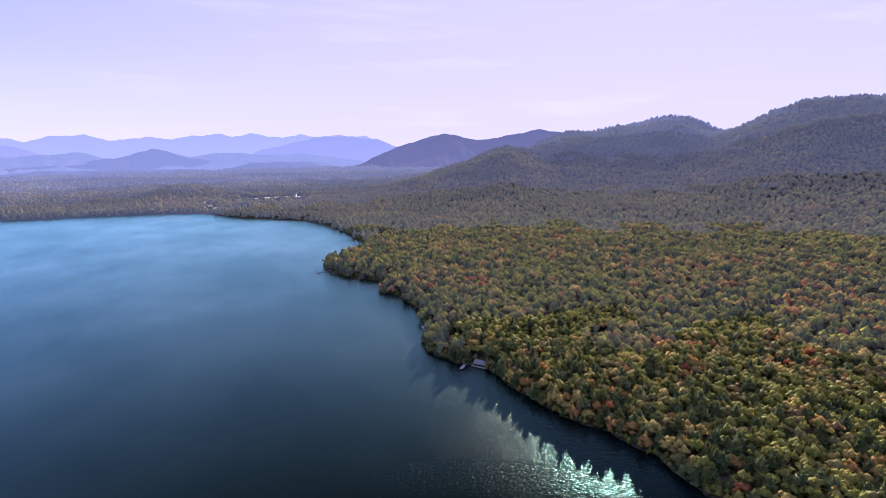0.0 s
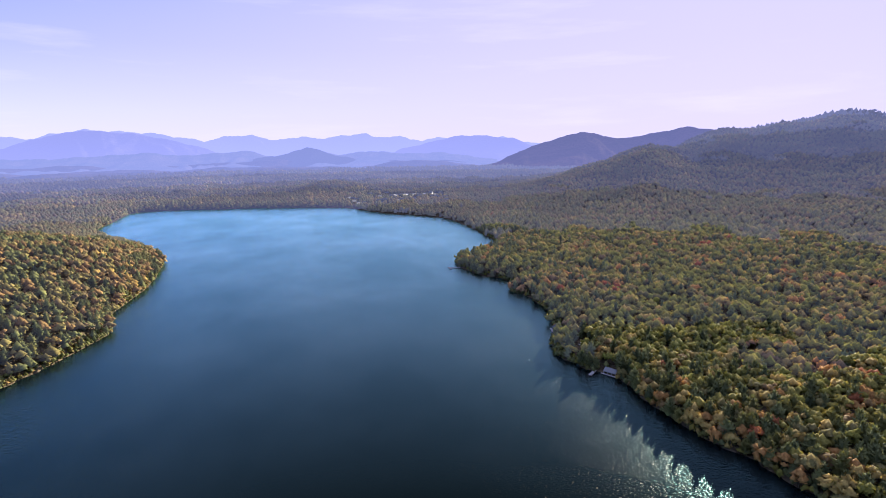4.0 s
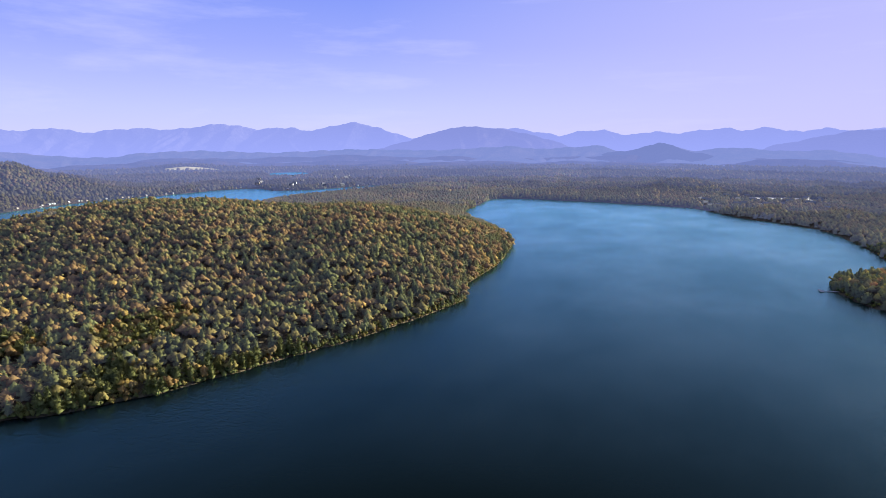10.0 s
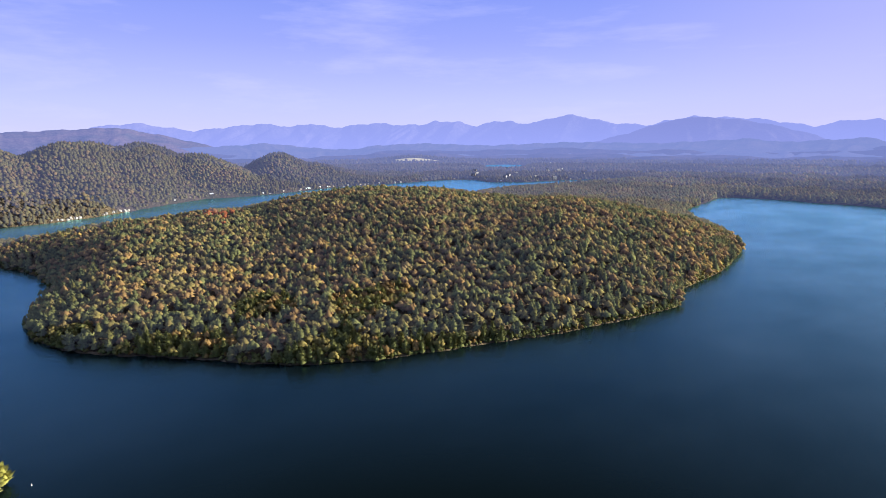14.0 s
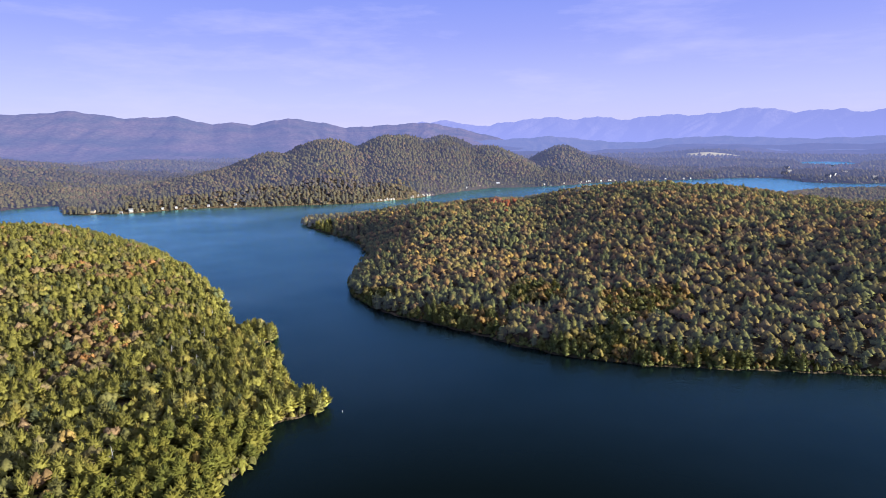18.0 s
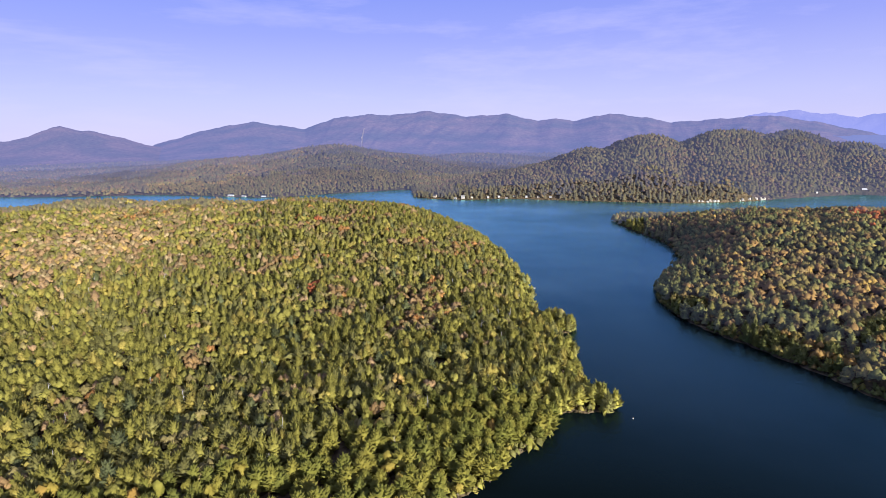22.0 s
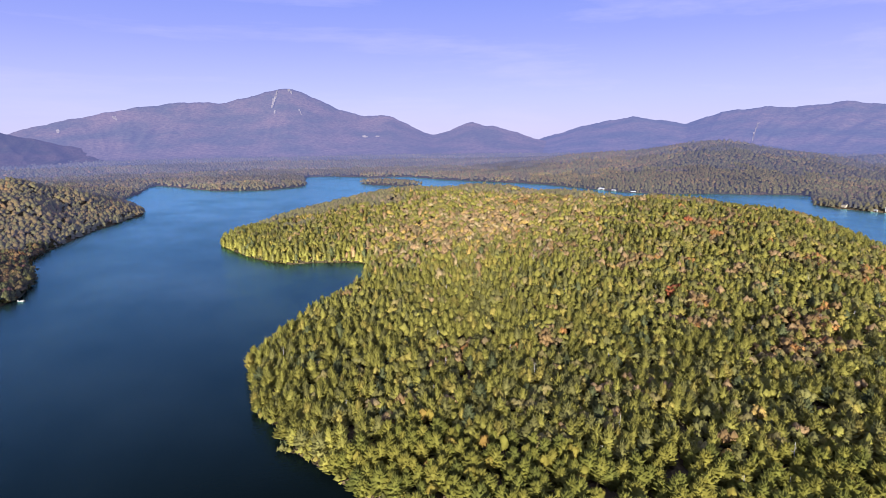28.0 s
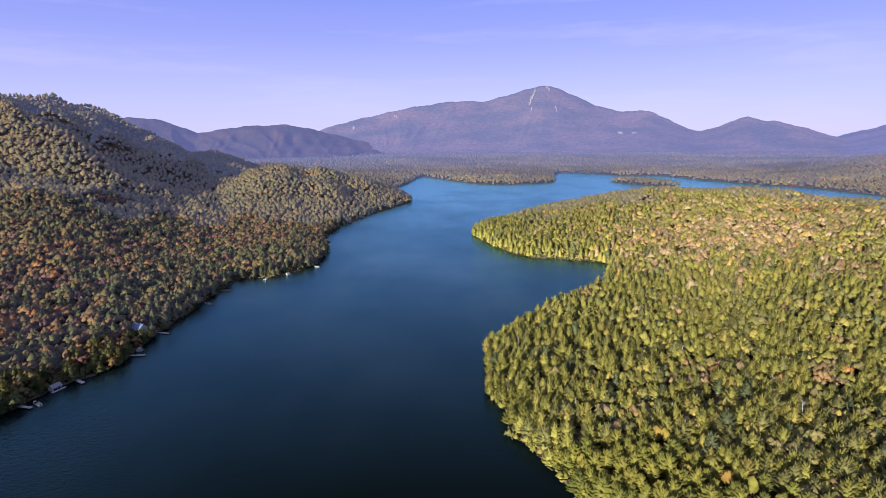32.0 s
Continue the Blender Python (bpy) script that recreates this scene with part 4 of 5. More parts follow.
def cottage(label, w, d, h, rise, wall_mat, roof_mat, chimney=True):
    """A lakeside house whose front looks along -y."""
    root = new("cottage")
    part("foundation", boxed(-w / 2 - 0.05, w / 2 + 0.05, -d / 2 - 0.05, d / 2 + 0.05, -2.5, 0.25), STONE, root)
    body = gable_body(w, d, h, rise)
    bmesh.ops.translate(body, verts=body.verts, vec=(0, 0, 0.25))
    part("wall", body, wall_mat, root)
    for side in (-1, 1):
        slab = roof_slab(w, d, h + 0.25, rise, side)
        part("roof", slab, roof_mat, root)
    if chimney:
        ch = boxed(w * 0.22, w * 0.22 + 0.8, 0.3, 1.1, h * 0.7, h + rise + 1.2, bevel=0.06)
        part("chimney", ch, STONE, root)
    part("door", boxed(-0.55, 0.55, -d / 2 - 0.07, -d / 2 - 0.012, 0.3, 2.4), BROWN, root)
    for k, x in enumerate((-0.36, -0.2, 0.2, 0.36)):
        fr = part("window", boxed(x * w - 0.7, x * w + 0.7, -d / 2 - 0.08, -d / 2 - 0.012, 1.1, 2.6), WHITE, root)
        part("pane", boxed(x * w - 0.58, x * w + 0.58, -d / 2 - 0.1, -d / 2 - 0.084, 1.22, 2.48), DARK_GLASS, fr)
    if h > 4:
        for x in (-0.3, 0.0, 0.3):
            fr = part("window", boxed(x * w - 0.6, x * w + 0.6, -d / 2 - 0.08, -d / 2 - 0.012, 3.7, 4.9), WHITE, root)
            part("pane", boxed(x * w - 0.5, x * w + 0.5, -d / 2 - 0.1, -d / 2 - 0.084, 3.8, 4.8), DARK_GLASS, fr)
    deck = boxed(-w * 0.42, w * 0.42, -d / 2 - 2.6, -d / 2 - 0.1, -0.1, 0.14)
    part("deck", deck, GREY_PLANK, root)
    for x in (-0.4, 0, 0.4):
        part("deck_post", rod(bmesh.new(), (x * w, -d / 2 - 2.4, -3.0), (x * w, -d / 2 - 2.4, 1.1), 0.09, 0.09, 5), GREY_PLANK, root)
    return tagged(root, label, "cottage", group="cottages along the lake shores")


def boathouse(label, w, d, bays, wall_mat, roof_mat, rise=2.6):
    """A boathouse standing in the water, its dark slips opening along -y."""
    root = new("boathouse")
    h, gap = 3.2, w / bays
    part("back_wall", boxed(-w / 2, w / 2, d / 2 - 0.2, d / 2, -1.0, h), wall_mat, root)
    for s in (-1, 1):
        part("side_wall", boxed(s * w / 2 - 0.1, s * w / 2 + 0.1, -d / 2, d / 2 - 0.21, -1.0, h), wall_mat, root)
        part("roof", roof_slab(w, d, h, rise, s, 0.7), roof_mat, root)
        tri = bmesh.new()
        pts = [(s * w / 2, -d / 2, h), (s * w / 2, d / 2, h), (s * w / 2, 0, h + rise)]
        a = [tri.verts.new(p) for p in pts]
        c = [tri.verts.new((p[0] - s * 0.15, p[1], p[2])) for p in pts]
        tri.faces.new(a), tri.faces.new(c[::-1])
        for i in range(3):
            tri.faces.new((a[i], c[i], c[(i + 1) % 3], a[(i + 1) % 3]))
        bmesh.ops.recalc_face_normals(tri, faces=tri.faces)
        part("gable", tri, wall_mat, root)
    part("lintel", boxed(-w / 2 + 0.11, w / 2 - 0.11, -d / 2, -d / 2 + 0.25, h - 0.7, h), wall_mat, root)
    part("slip_floor", boxed(-w / 2 + 0.11, w / 2 - 0.11, d / 2 - 2.2, d / 2 - 0.21, 0.1, 0.45), GREY_PLANK, root)
    for k in range(bays + 1):
        x = -w / 2 + k * gap
        part("post", boxed(x - 0.16, x + 0.16, -d / 2 - 0.2, -d / 2 + 0.1, -2.0, h - 0.71 if 0 < k < bays else h - 0.01), WHITE, root)
    part("deck", boxed(-w / 2 - 2.4, w / 2 + 2.4, -d / 2 - 2.6, -d / 2 - 0.21, 0.35, 0.6, bevel=0.04), GREY_PLANK, root, "weathered grey plank deck")
    for k in range(4):
        x = -w / 2 - 2.0 + k * (w + 4.0) / 3
        part("pile", rod(bmesh.new(), (x, -d / 2 - 2.3, -3), (x, -d / 2 - 2.3, 1.3), 0.14, 0.13), BROWN, root)
    return tagged(root, label, "boathouse", group="boathouses on the lake shores")


def dock(label, length, wide=2.0, head=0.0):
    """A plank jetty that runs out along -y."""
    root = new("dock")
    n = max(4, int(length / 1.2))
    for k in range(n):
        y = -k * length / n
        part("plank", boxed(-wide / 2, wide / 2, y - length / n + 0.06, y, 0.5 + 0.02 * (k % 2), 0.62 + 0.02 * (k % 2)), GREY_PLANK, root)
    for k in range(int(length / 4) + 1):
        for s in (-1, 1):
            y = -0.3 - k * 4.0
            if -y < length:
                part("pile", rod(bmesh.new(), (s * wide / 2, y, -3), (s * wide / 2, y, 1.2), 0.12, 0.11), BROWN, root)
    if head:
        part("jetty_head", boxed(-head / 2, head / 2, -length - 2.6, -length, 0.5, 0.64, bevel=0.03), GREY_PLANK, root)
        for s in (-1, 1):
            part("pile", rod(bmesh.new(), (s * head * 0.45, -length - 2.3, -3), (s * head * 0.45, -length - 2.3, 1.4), 0.13, 0.12), BROWN, root)
    return tagged(root, label, "dock", group="docks along the shore")


def motorboat(label, long=5.5):
    """A small white runabout that points along +x."""
    root = new("motorboat")
    bm = bmesh.new()
    rows = []
    for u, half, keel, rail in ((-0.5, 0.17, -0.05, 0.13), (-0.2, 0.19, -0.06, 0.13), (0.15, 0.18, -0.05, 0.145), (0.38, 0.10, -0.01, 0.165), (0.5, 0.012, 0.10, 0.18)):
        rows.append([bm.verts.new((u * long, y * long, z * long)) for y, z in ((-half, rail), (-half * 0.9, 0.03), (0, keel), (half * 0.9, 0.03), (half, rail))])
    for a, c in zip(rows, rows[1:]):
        for i in range(4):
            bm.faces.new((a[i], a[i + 1], c[i + 1], c[i]))
    bm.faces.new(rows[0][::-1])
    bmesh.ops.recalc_face_normals(bm, faces=bm.faces)
    part("hull", bm, WHITE, root)
    part("cockpit_floor", boxed(-0.46 * long, 0.16 * long, -0.15 * long, 0.15 * long, 0.03 * long, 0.05 * long), CREAM, root)
    fd = bmesh.new()
    q = [fd.verts.new((x * long, y * long, z * long)) for x, y, z in ((0.12, -0.17, 0.145), (0.38, -0.095, 0.165), (0.49, 0, 0.18), (0.38, 0.095, 0.165), (0.12, 0.17, 0.145))]
    fd.faces.new(q)
    part("foredeck", fd, WHITE, root)
    part("windshield", boxed(0.10 * long, 0.115 * long, -0.14 * long, 0.14 * long, 0.13 * long, 0.22 * long), DARK_GLASS, root)
    for x in (-0.12, -0.34):
        part("seat", boxed(x * long, (x + 0.08) * long, -0.13 * long, 0.13 * long, 0.05 * long, 0.12 * long, bevel=0.02), CREAM, root)
    part("outboard_motor", boxed(-0.57 * long, -0.5 * long, -0.03 * long, 0.03 * long, -0.05 * long, 0.2 * long, bevel=0.03), BLACK, root)
    return tagged(root, label, "boat", group="boats on the lake")


def buoy(label):
    root = new("buoy")
    bm = bmesh.new()
    bmesh.ops.create_uvsphere(bm, u_segments=12, v_segments=8, radius=0.5)
    part("float", bm, WHITE, root)
    part("mast", rod(bmesh.new(), (0, 0, 0.4), (0, 0, 1.3), 0.16, 0.1), WHITE, root)
    part("band", rod(bmesh.new(), (0, 0, 0.75), (0, 0, 0.9), 0.17, 0.16, 8), ORANGE, root)
    return tagged(root, label, "buoy", group="buoys on the water")


def slope_of(x, y):
    q = np.array([(x, y), (x + 2, y), (x - 2, y), (x, y + 2), (x, y - 2)], float)
    s = inland(q)
    gx_, gy_ = s[1] - s[2], s[3] - s[4]
    k = math.hypot(gx_, gy_) or 1.0
    return s[0], gx_ / k, gy_ / k


def by_shore(x, y, want):
    """Moves a place to stand the wanted metres from the water; also the turn that faces the water."""
    for _ in range(6):
        s, ux, uy = slope_of(x, y)
        x, y = x + ux * (want - s) * 0.8, y + uy * (want - s) * 0.8
    s, ux, uy = slope_of(x, y)
    return x, y, math.degrees(math.atan2(-ux, uy))


def stand_height(x, y):
    p = np.array([(x, y)], float)
    return float(land_height(p[:, 0], p[:, 1], inland(p))[0])


CLEAR = []


def put_all(model, places, want, turn=None, scale=1.0, clear=9.0, level=None):
    """Sets copies of a model along the shore; the model itself takes the first place."""
    rnd = random.Random(len(places) * 7 + int(scale * 10))
    for k, (x, y) in enumerate(places):
        if want is None:
            t_ = math.degrees(math.atan2(-x, y)) + rnd.uniform(-50, 50)
        else:
            x, y, t_ = by_shore(x, y, want)
        if turn is not None:
            t_ = t_ + turn
        z = level if level is not None else stand_height(x, y)
        m = pose(x, y, z, 0, 0, t_) @ Matrix.Scale(scale, 4)
        if k == 0:
            model.matrix_basis = m
        else:
            copy_thing(model, m)
        if clear:
            CLEAR.append((x, y, clear))


# ---------------------------------------------------------------- the west shore
put_all(boathouse("grey-roofed boathouse with three dark slips and plank deck", 13, 9, 3, BROWN, GREY_SHINGLE), [(116, 267)], 1.5, scale=0.52, level=0.0, clear=4.5)
put_all(boathouse("small grey open boathouse on a plank deck", 7, 6, 2, GREY_PLANK, GREY_SHINGLE, 1.8), [(160, -274), (152, -318), (76, -485)], -2.0, scale=0.6, level=0.0, clear=3)
put_all(boathouse("dark brown boathouse tucked under the shore trees", 8, 7, 2, BROWN, DARK_SHINGLE, 2.0), [(107, 337)], 0.5, scale=0.7, level=0.0, clear=5)
put_all(dock("long plank jetty off the wooded cape", 12, 2.2, 8), [(66, 535)], 0.5, level=0.0, clear=0)
put_all(dock("narrow weathered plank dock", 9, 1.8), [(153, -283), (139, -310), (133, -346), (123, -440), (168, -257), (105, 268)], 0.5, level=0.0, clear=0)
put_all(cottage("cream lakeside house with slate-blue roof among trees", 11, 8, 5.4, 3.4, CREAM, BLUE_ROOF), [(146, -340)], 6, turn=60, scale=0.75, clear=6)
put_all(cottage("small white cabin in the shore trees", 6, 5, 2.8, 2.0, WHITE, PALE_METAL, False), [(171, -334), (106, 301)], 15, scale=0.65, clear=4)
put_all(motorboat("small white motorboat lying off the shore", 6), [(91, -477), (127, -405), (61, -512), (162, -259)], -7, 70, level=-0.05, clear=0)

# the island's east shore and the narrows
put_all(motorboat("white motorboat moored under the island trees", 7), [(-414, -91)], -4, 80, level=-0.05, clear=0)
marker = buoy("white channel buoy with an orange band")
for k, (x, y) in enumerate([(-230, -1), (-711, -32), (76, 290), (-705, -31)]):
    if k == 0:
        marker.matrix_basis = pose(x, y, 0.1) @ Matrix.Scale(0.6, 4)
    else:
        copy_thing(marker, pose(x, y, 0.1, 0, 0, 40 * k))

# ---------------------------------------------------------------- the east shore
put_all(cottage("white two-storey house on the far shore", 10, 8, 5.2, 3.0, WHITE, GREY_SHINGLE),
        [(-987, -327), (-996, -282), (-1001, -262), (-1001, -212), (-1010, -168), (-1165, 281), (-1190, 477), (-1220, 601), (-1212, 1116), (-1077, 1143), (-1237, 608), (-1266, 660), (-1288, 725), (-1268, 786), (-1229, 866), (-1229, 889), (-1287, 1115), (-1041, 1315), (-870, 1300), (-900, 1430), (-960, 1420), (-990, 1330), (-1130, 1090), (-1080, 1120), (-1180, 1110)], 3.5, scale=0.62, clear=7)
put_all(cottage("cream house with dark roof on the far shore", 11, 8, 4.8, 3.2, CREAM, DARK_SHINGLE),
        [(-988, -379), (-984, -309), (-1004, -235), (-1005, -190), (-1181, 324), (-1206, 534), (-1250, 670), (-1232, 772), (-1258, 1079), (-1223, 584), (-1268, 679), (-1269, 762), (-1296, 1139), (-1036, 1350), (130, 966), (123, 841)], 4, scale=0.6, clear=7)
put_all(cottage("brown log house with pale roof by the water", 12, 8, 4.2, 3.4, BROWN, PALE_METAL),
        [(-1199, 367), (-1204, 406), (-1241, 642), (-1233, 815), (-1102, 1123), (-1234, 605)], 4, scale=0.6, clear=7)
put_all(boathouse("white boathouse on the far shore", 9, 7, 2, WHITE, GREY_SHINGLE, 2.0),
        [(-974, -339), (-998, -246), (-1187, 494), (-1210, 581), (-1257, 710), (-1118, 1083)], 0.8, scale=0.7, level=0.0, clear=4)
put_all(boathouse("long white lodge boathouse with a pale roof", 18, 8, 4, WHITE, PALE_METAL, 2.2), [(-916, -806), (-927, -773), (-940, -733)], 1.0, scale=0.72, level=0.0, clear=8)


def ledge(x0, y0, x1, y1, count, seed):
    """Pale bare rock faces along the foot of the wooded hill."""
    r = random.Random(seed)
    root = new("rock_ledge")
    cx, cy, _ = by_shore((x0 + x1) / 2, (y0 + y1) / 2, 1.0)
    root.location = (cx, cy, 0)
    for k in range(count):
        u = (k + r.uniform(0.2, 0.8)) / count
        px, py, _ = by_shore(x0 + (x1 - x0) * u, y0 + (y1 - y0) * u, r.uniform(0.5, 3))
        bm = bmesh.new()
        bmesh.ops.create_icosphere(bm, subdivisions=2, radius=1.0)
        w, h = r.uniform(2.5, 5), r.uniform(1.5, 4)
        for v in bm.verts:
            n_ = noise.noise(v.co * 1.7 + Vector((k * 3.1, seed, 0)))
            v.co = Vector((v.co.x * w, v.co.y * w * 0.7, v.co.z * h)) * (1 + 0.35 * n_)
            v.co += Vector((px - cx, py - cy, h * 0.45))
        part("rock", bm, STONE, root)
        CLEAR.append((px, py, 3.5))
    tagged(root, "pale bare rock face at the foot of the hill", "rock ledge")


ledge(-1015, 68, -1035, 112, 7, 3)
ledge(-1048, 144, -1069, 196, 8, 4)
ledge(-1054, 148, -1093, 200, 5, 6)

# ---------------------------------------------------------------- the village beyond the lake
rv = random.Random(12)
for model, count in ((cottage("small white village house among trees", 11, 9, 5.5, 3.2, WHITE, GREY_SHINGLE), 22),
                     (cottage("cream village house with a grey roof", 13, 9, 5.0, 3.6, CREAM, GREY_SHINGLE), 16)):
    spots = []
    for k in range(count):
        q, d = radians(rv.uniform(-6, 4)), rv.uniform(1120, 1330)
        spots.append((-math.sin(q) * d, math.cos(q) * d))
    put_all(model, [p for p in spots if slope_of(*p)[0] > 8], None, scale=0.9, clear=14)
    for k in range(count // 2):
        q, d = radians(rv.uniform(33, 49)), rv.uniform(1600, 2250)
        x, y = -math.sin(q) * d, math.cos(q) * d
        if slope_of(x, y)[0] > 8:
            copy_thing(model, pose(x, y, stand_height(x, y), 0, 0, math.degrees(q) + rv.uniform(-50, 50)) @ Matrix.Scale(1.1, 4))
            CLEAR.append((x, y, 16))
            CLEAR.append((x * (1 - 25 / d), y * (1 - 25 / d), 14))
put_all(cottage("broad white town building with a flat pale roof", 34, 18, 9, 2, WHITE, PALE_METAL, False),
        [(-1820, 2161), (-1919, 2446), (-931, 1405), (-629, 2569), (-652, 2659), (-575, 2492)], None, scale=0.6, clear=20)


def meadow(label, x, y, rx, ry, turn, seed):
    """A mown or dry field laid over the ground."""
    n, c, s = 26, math.cos(radians(turn)), math.sin(radians(turn))
    q = np.arange(n) / n * 6.283
    edge = 1 + 0.12 * np.sin(q * 3 + seed) + 0.08 * np.sin(q * 5 + seed * 2)
    pts = [np.array([[x, y]])]
    for k in (0.33, 0.66, 1.0):
        u, v = rx * k * edge * np.cos(q), ry * k * edge * np.sin(q)
        pts.append(np.stack([x + c * u - s * v, y + s * u + c * v], 1))
    p = np.concatenate(pts)
    z = land_height(p[:, 0], p[:, 1], inland(p)) + 2.0
    f = [(0, 1 + i, 1 + (i + 1) % n) for i in range(n)]
    for k in range(2):
        o = 1 + k * n
        f += [(o + i, o + n + i, o + n + (i + 1) % n, o + (i + 1) % n) for i in range(n)]
    ob = mesh_object("field", np.concatenate([p, z[:, None]], 1).tolist(), f, FIELD)
    tagged(ob, label, "field", kind="structure")
    for k in np.linspace(-0.85, 0.85, 7):
        CLEAR.append((x + c * rx * k, y + s * rx * k, ry * 1.15))


meadow("pale dry field in the far valley", -2085, 1554, 100, 55, 53, 1)
meadow("pale dry meadow beside the village", -1600, 2020, 90, 45, 40, 2)
meadow("pale mown field on a rise above the wood", -160, 1570, 42, 34, -6, 5)
meadow("tan clearing behind the south shore", 55, 1302, 60, 22, -2, 4)

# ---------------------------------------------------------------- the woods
# haze glow mixed into leaf emission, stepped up with distance from 340 m
HAZE_LEAVES = {k: leafage("haze_glow_leaves", veil=k) for k in (0.035, 0.11, 0.18, 0.25, 0.34, 0.48, 0.62)}
single_pines, single_broads = None, None
# ninth value: share of painted haze glow, also on middle_shore_woods
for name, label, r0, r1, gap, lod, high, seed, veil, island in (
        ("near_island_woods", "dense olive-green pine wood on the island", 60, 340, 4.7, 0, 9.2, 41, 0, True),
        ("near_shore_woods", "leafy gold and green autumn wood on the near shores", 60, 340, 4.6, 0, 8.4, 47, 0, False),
        ("middle_island_woods", "olive pine wood with bare and painted-sunlight patches on the island", 340, 720, 5.3, 1, 9.6, 42, 0, True),
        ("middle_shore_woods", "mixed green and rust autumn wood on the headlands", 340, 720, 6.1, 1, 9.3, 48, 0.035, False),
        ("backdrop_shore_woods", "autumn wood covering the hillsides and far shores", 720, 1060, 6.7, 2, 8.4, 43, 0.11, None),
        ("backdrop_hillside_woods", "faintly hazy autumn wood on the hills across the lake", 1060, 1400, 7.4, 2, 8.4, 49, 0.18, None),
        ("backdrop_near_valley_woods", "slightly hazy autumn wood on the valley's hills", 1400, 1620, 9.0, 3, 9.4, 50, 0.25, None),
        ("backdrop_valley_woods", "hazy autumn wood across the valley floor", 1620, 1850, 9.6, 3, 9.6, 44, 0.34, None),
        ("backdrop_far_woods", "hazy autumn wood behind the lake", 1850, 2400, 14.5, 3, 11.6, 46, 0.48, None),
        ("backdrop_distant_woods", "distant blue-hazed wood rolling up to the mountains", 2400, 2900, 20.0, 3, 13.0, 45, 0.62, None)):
    wx, wy, ws = scatter(r0, r1, gap, seed, island)
    if island:
        # small hollows where trees have fallen
        full = (wave(wx, wy, 42, 61) < 0.92) | (ws < 14)
        wx, wy, ws = wx[full], wy[full], ws[full]
    if name == "near_island_woods":
        # the trees of the island's near shore and of the spit stand as things of their own
        lone = (wx > -256) & (wx < -60) & (wy < -8) & (wy > -175) & (ws < 40) & (np.hypot(wx, wy) < 275)
        pick = np.where(lone)[0]
        pick = pick[np.argsort(np.hypot(wx[pick], wy[pick]))][:365]
        lone_x, lone_y, lone_s = wx[pick], wy[pick], ws[pick]
        stay = np.ones(len(wx), bool)
        stay[pick] = False
        wx, wy, ws = wx[stay], wy[stay], ws[stay]
    # leaf brightness by detail level: coarse far crowns darker for missing self-shade
    plant(name, label, wx, wy, ws, (CONIFERS[lod], BROADS[lod]), high, seed, lod == 0, HAZE_LEAVES.get(veil, LEAF_MAT), (1.26, 1.27, 1.12, 0.88)[lod] * ((1.16, 1.1)[lod] if island else 1.0), veil > 0.05)


def tree_model(name, label, crown, crown_mat, group):
    root = new(name)
    bm = bmesh.new()
    rod(bm, (0, 0, -0.06), (0, 0, 0.34), 0.02, 0.014, 7)
    rod(bm, (0, 0, 0.34), (0.008, 0.004, 0.8), 0.014, 0.005, 6)
    for k in range(4):
        q = k * 1.7
        rod(bm, (0, 0, 0.3 + 0.1 * k), (0.13 * math.cos(q), 0.13 * math.sin(q), 0.38 + 0.1 * k), 0.006, 0.003, 4)
    part("trunk", bm, BARK_MAT, root)
    cv, cf = crown
    ob = mesh_object("crown", cv.tolist(), cf.tolist(), crown_mat, False)
    away = cv * (1, 1, 0.6) - (0, 0, 0.24)
    ob.data.attributes.new("crown_normal", "FLOAT_VECTOR", "POINT").data.foreach_set("vector", (away / (np.linalg.norm(away, axis=1, keepdims=True) + 1e-6)).astype(np.float32).ravel())
    ob.parent = root
    return tagged(root, label, "tree", group=group)


bx, by, bs = scatter(60, 420, 2.3, 51)
fx, fy, fs = scatter(420, 820, 3.1, 52)
rim = fs < 4.0
bx, by, bs = np.concatenate([bx, fx[rim]]), np.concatenate([by, fy[rim]]), np.concatenate([bs, fs[rim]])
low = (bs < 4.0) & (np.random.RandomState(3).uniform(0, 1, len(bx)) < 0.85)
BUSHES = [sprays(RS, lumps(RS, 1, OCTA, 1.6), 9, 0.3) for _ in range(6)]
plant("shore_bushes", "low yellow-green bushes overhanging the water's edge", bx[low], by[low], bs[low], (BUSHES, BUSHES), 3.0, 51, False, LEAF_MAT)

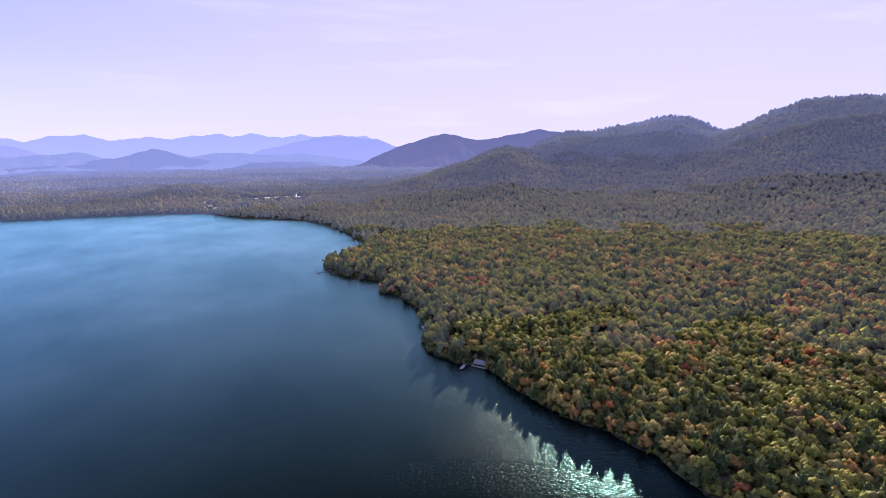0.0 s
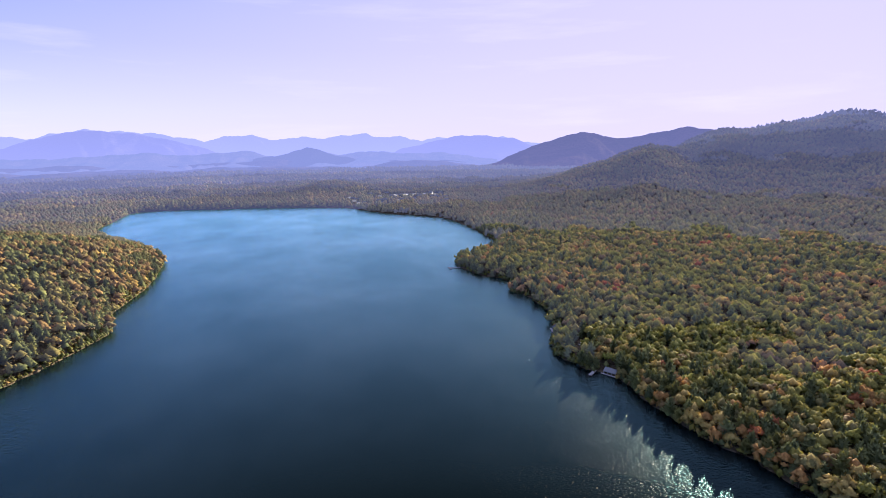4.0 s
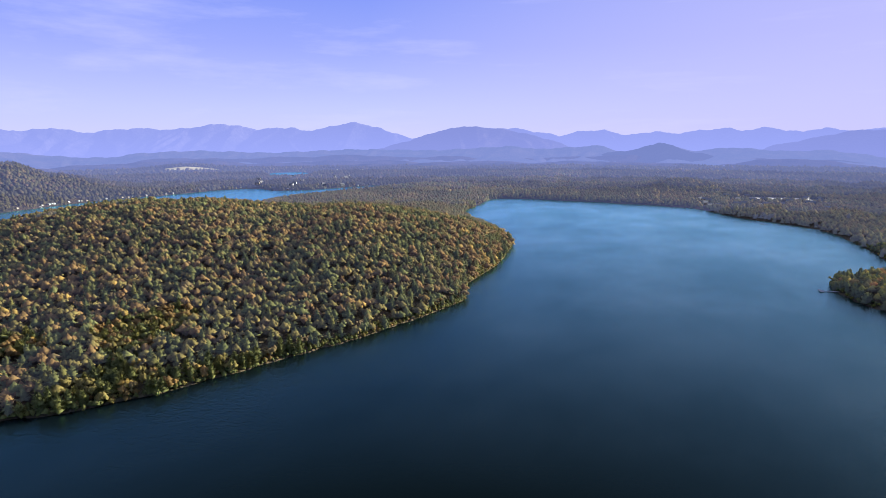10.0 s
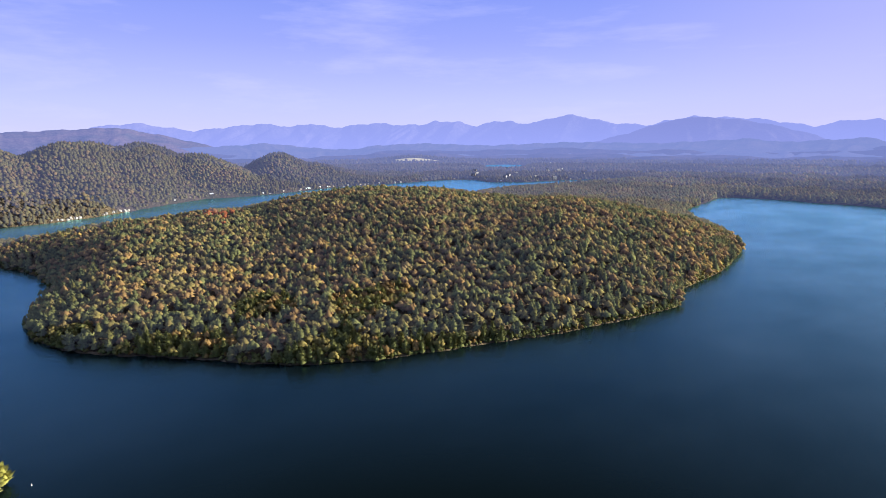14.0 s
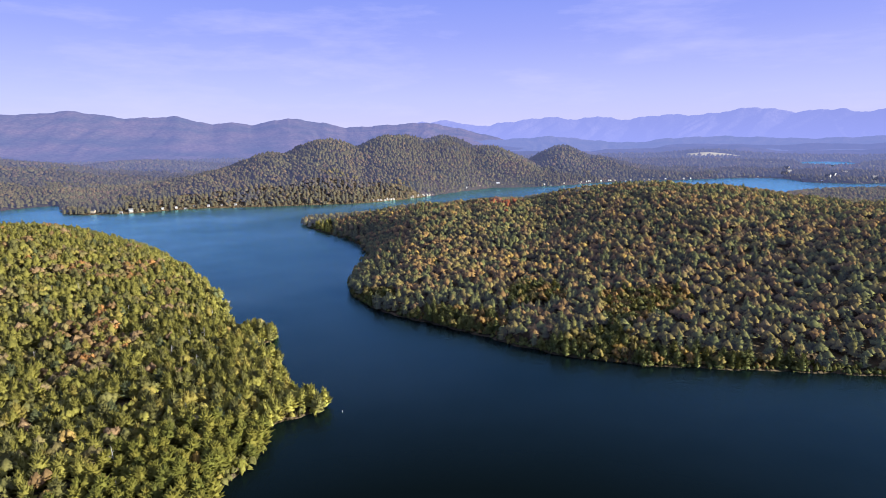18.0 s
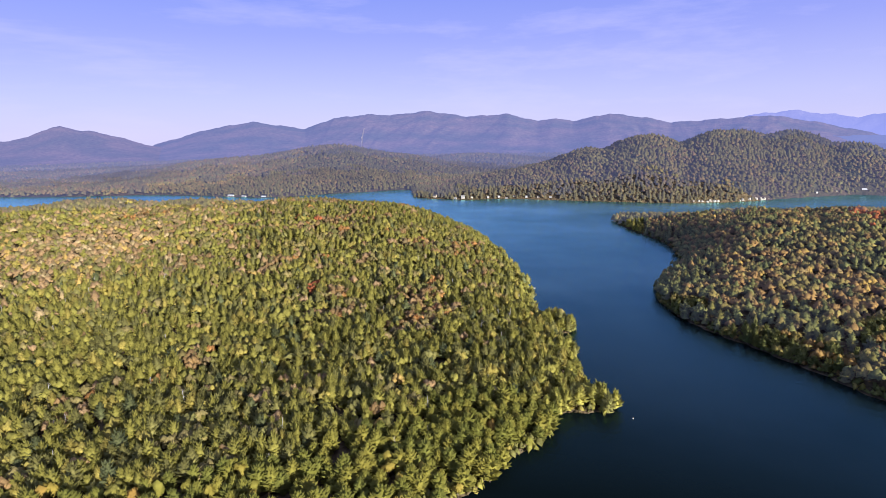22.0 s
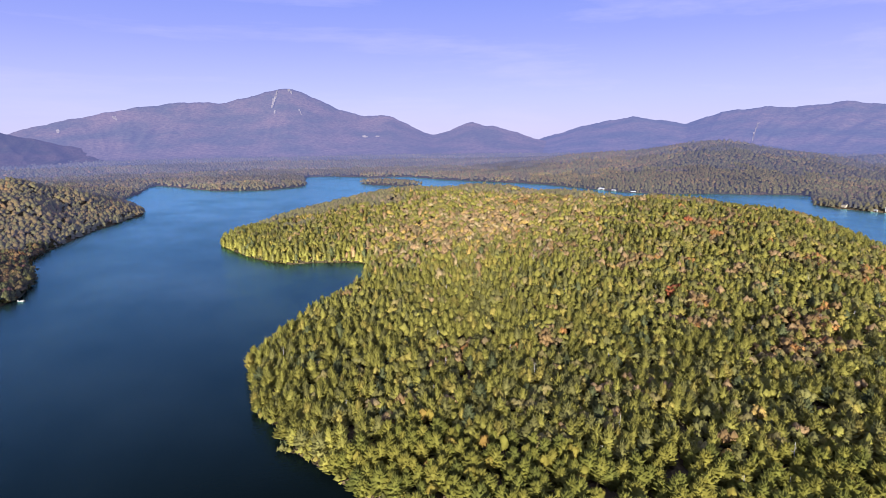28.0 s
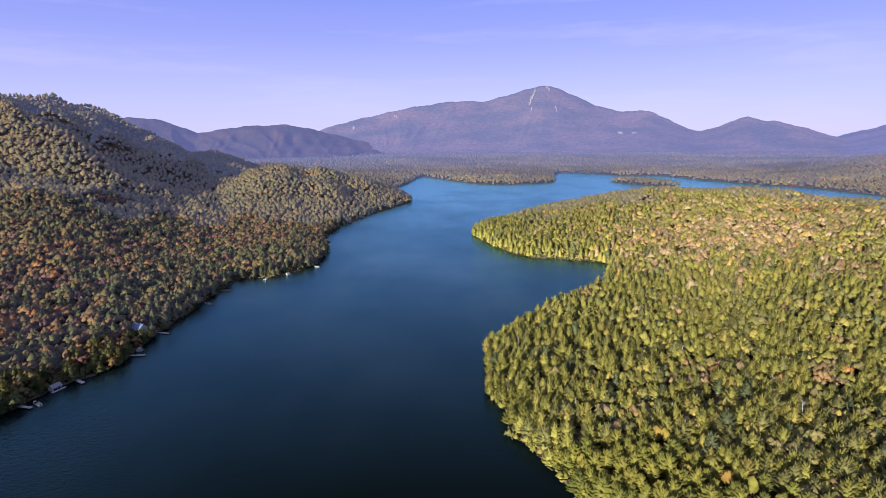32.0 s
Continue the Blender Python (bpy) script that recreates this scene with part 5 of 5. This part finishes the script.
RT = np.random.RandomState(77)
pines = [tree_model("pine_tree", "feathery olive-green pine at the water's edge", plume(RT, 72, 0.76, 0.22), NEEDLE_ONE, "pines on the near shore") for _ in range(4)]
birches = [tree_model("birch_tree", "yellow-green birch in early autumn leaf", sprays(RT, lumps(RT, 6, ICO1), 150, 0.065), LEAF_ONE, "birches on the near shore") for _ in range(4)]
used = set()
lone_z = np.maximum(land_height(lone_x, lone_y, lone_s), 0.2)
for k in range(len(lone_x)):
    conifer = RT.uniform() < 0.8
    model = (pines if conifer else birches)[RT.randint(4)]
    hgt = 8.8 * (RT.uniform(0.78, 1.2) if conifer else RT.uniform(0.7, 1.1))
    wid = hgt * RT.uniform(0.85, 1.2) if conifer else 7.2 * RT.uniform(0.8, 1.2)
    m = pose(lone_x[k], lone_y[k], lone_z[k] - 0.3, 0, 0, RT.uniform(0, 360)) @ Matrix.Diagonal((wid, wid, hgt, 1))
    if id(model) in used:
        copy_thing(model, m @ Matrix.Diagonal((1 / model.scale[0], 1 / model.scale[1], 1 / model.scale[2], 1)))
    else:
        used.add(id(model))
        model.matrix_basis = m


def snag(seed):
    r = random.Random(seed)
    root = new("dead_tree")
    bm = rod(bmesh.new(), (0, 0, -0.5), (0.2, 0.1, 9), 0.17, 0.05, 6)
    part("trunk", bm, GREY_PLANK, root)
    for k in range(7):
        z, q, d = 3.5 + k * 0.75, r.uniform(0, 6.28), r.uniform(0.8, 1.7)
        part("branch", rod(bmesh.new(), (0.1, 0.05, z), (d * math.cos(q), d * math.sin(q), z + 0.6), 0.06, 0.02, 4), GREY_PLANK, root)
    return tagged(root, "bleached bare dead tree standing in the wood", "dead tree", group="dead trees on the island")


dead = snag(1)
rs = random.Random(5)
for k in range(80):
    while True:
        x, y = rs.uniform(-420, -70), rs.uniform(-480, -60)
        if slope_of(x, y)[0] > 6 and math.hypot(x, y) < 520:
            break
    m = pose(x, y, stand_height(x, y), rs.uniform(-4, 4), rs.uniform(-4, 4), rs.uniform(0, 360)) @ Matrix.Scale(rs.uniform(0.8, 1.15), 4)
    if k == 0:
        dead.matrix_basis = m
    else:
        copy_thing(dead, m @ Matrix.Scale(1 / dead.scale[0], 4))
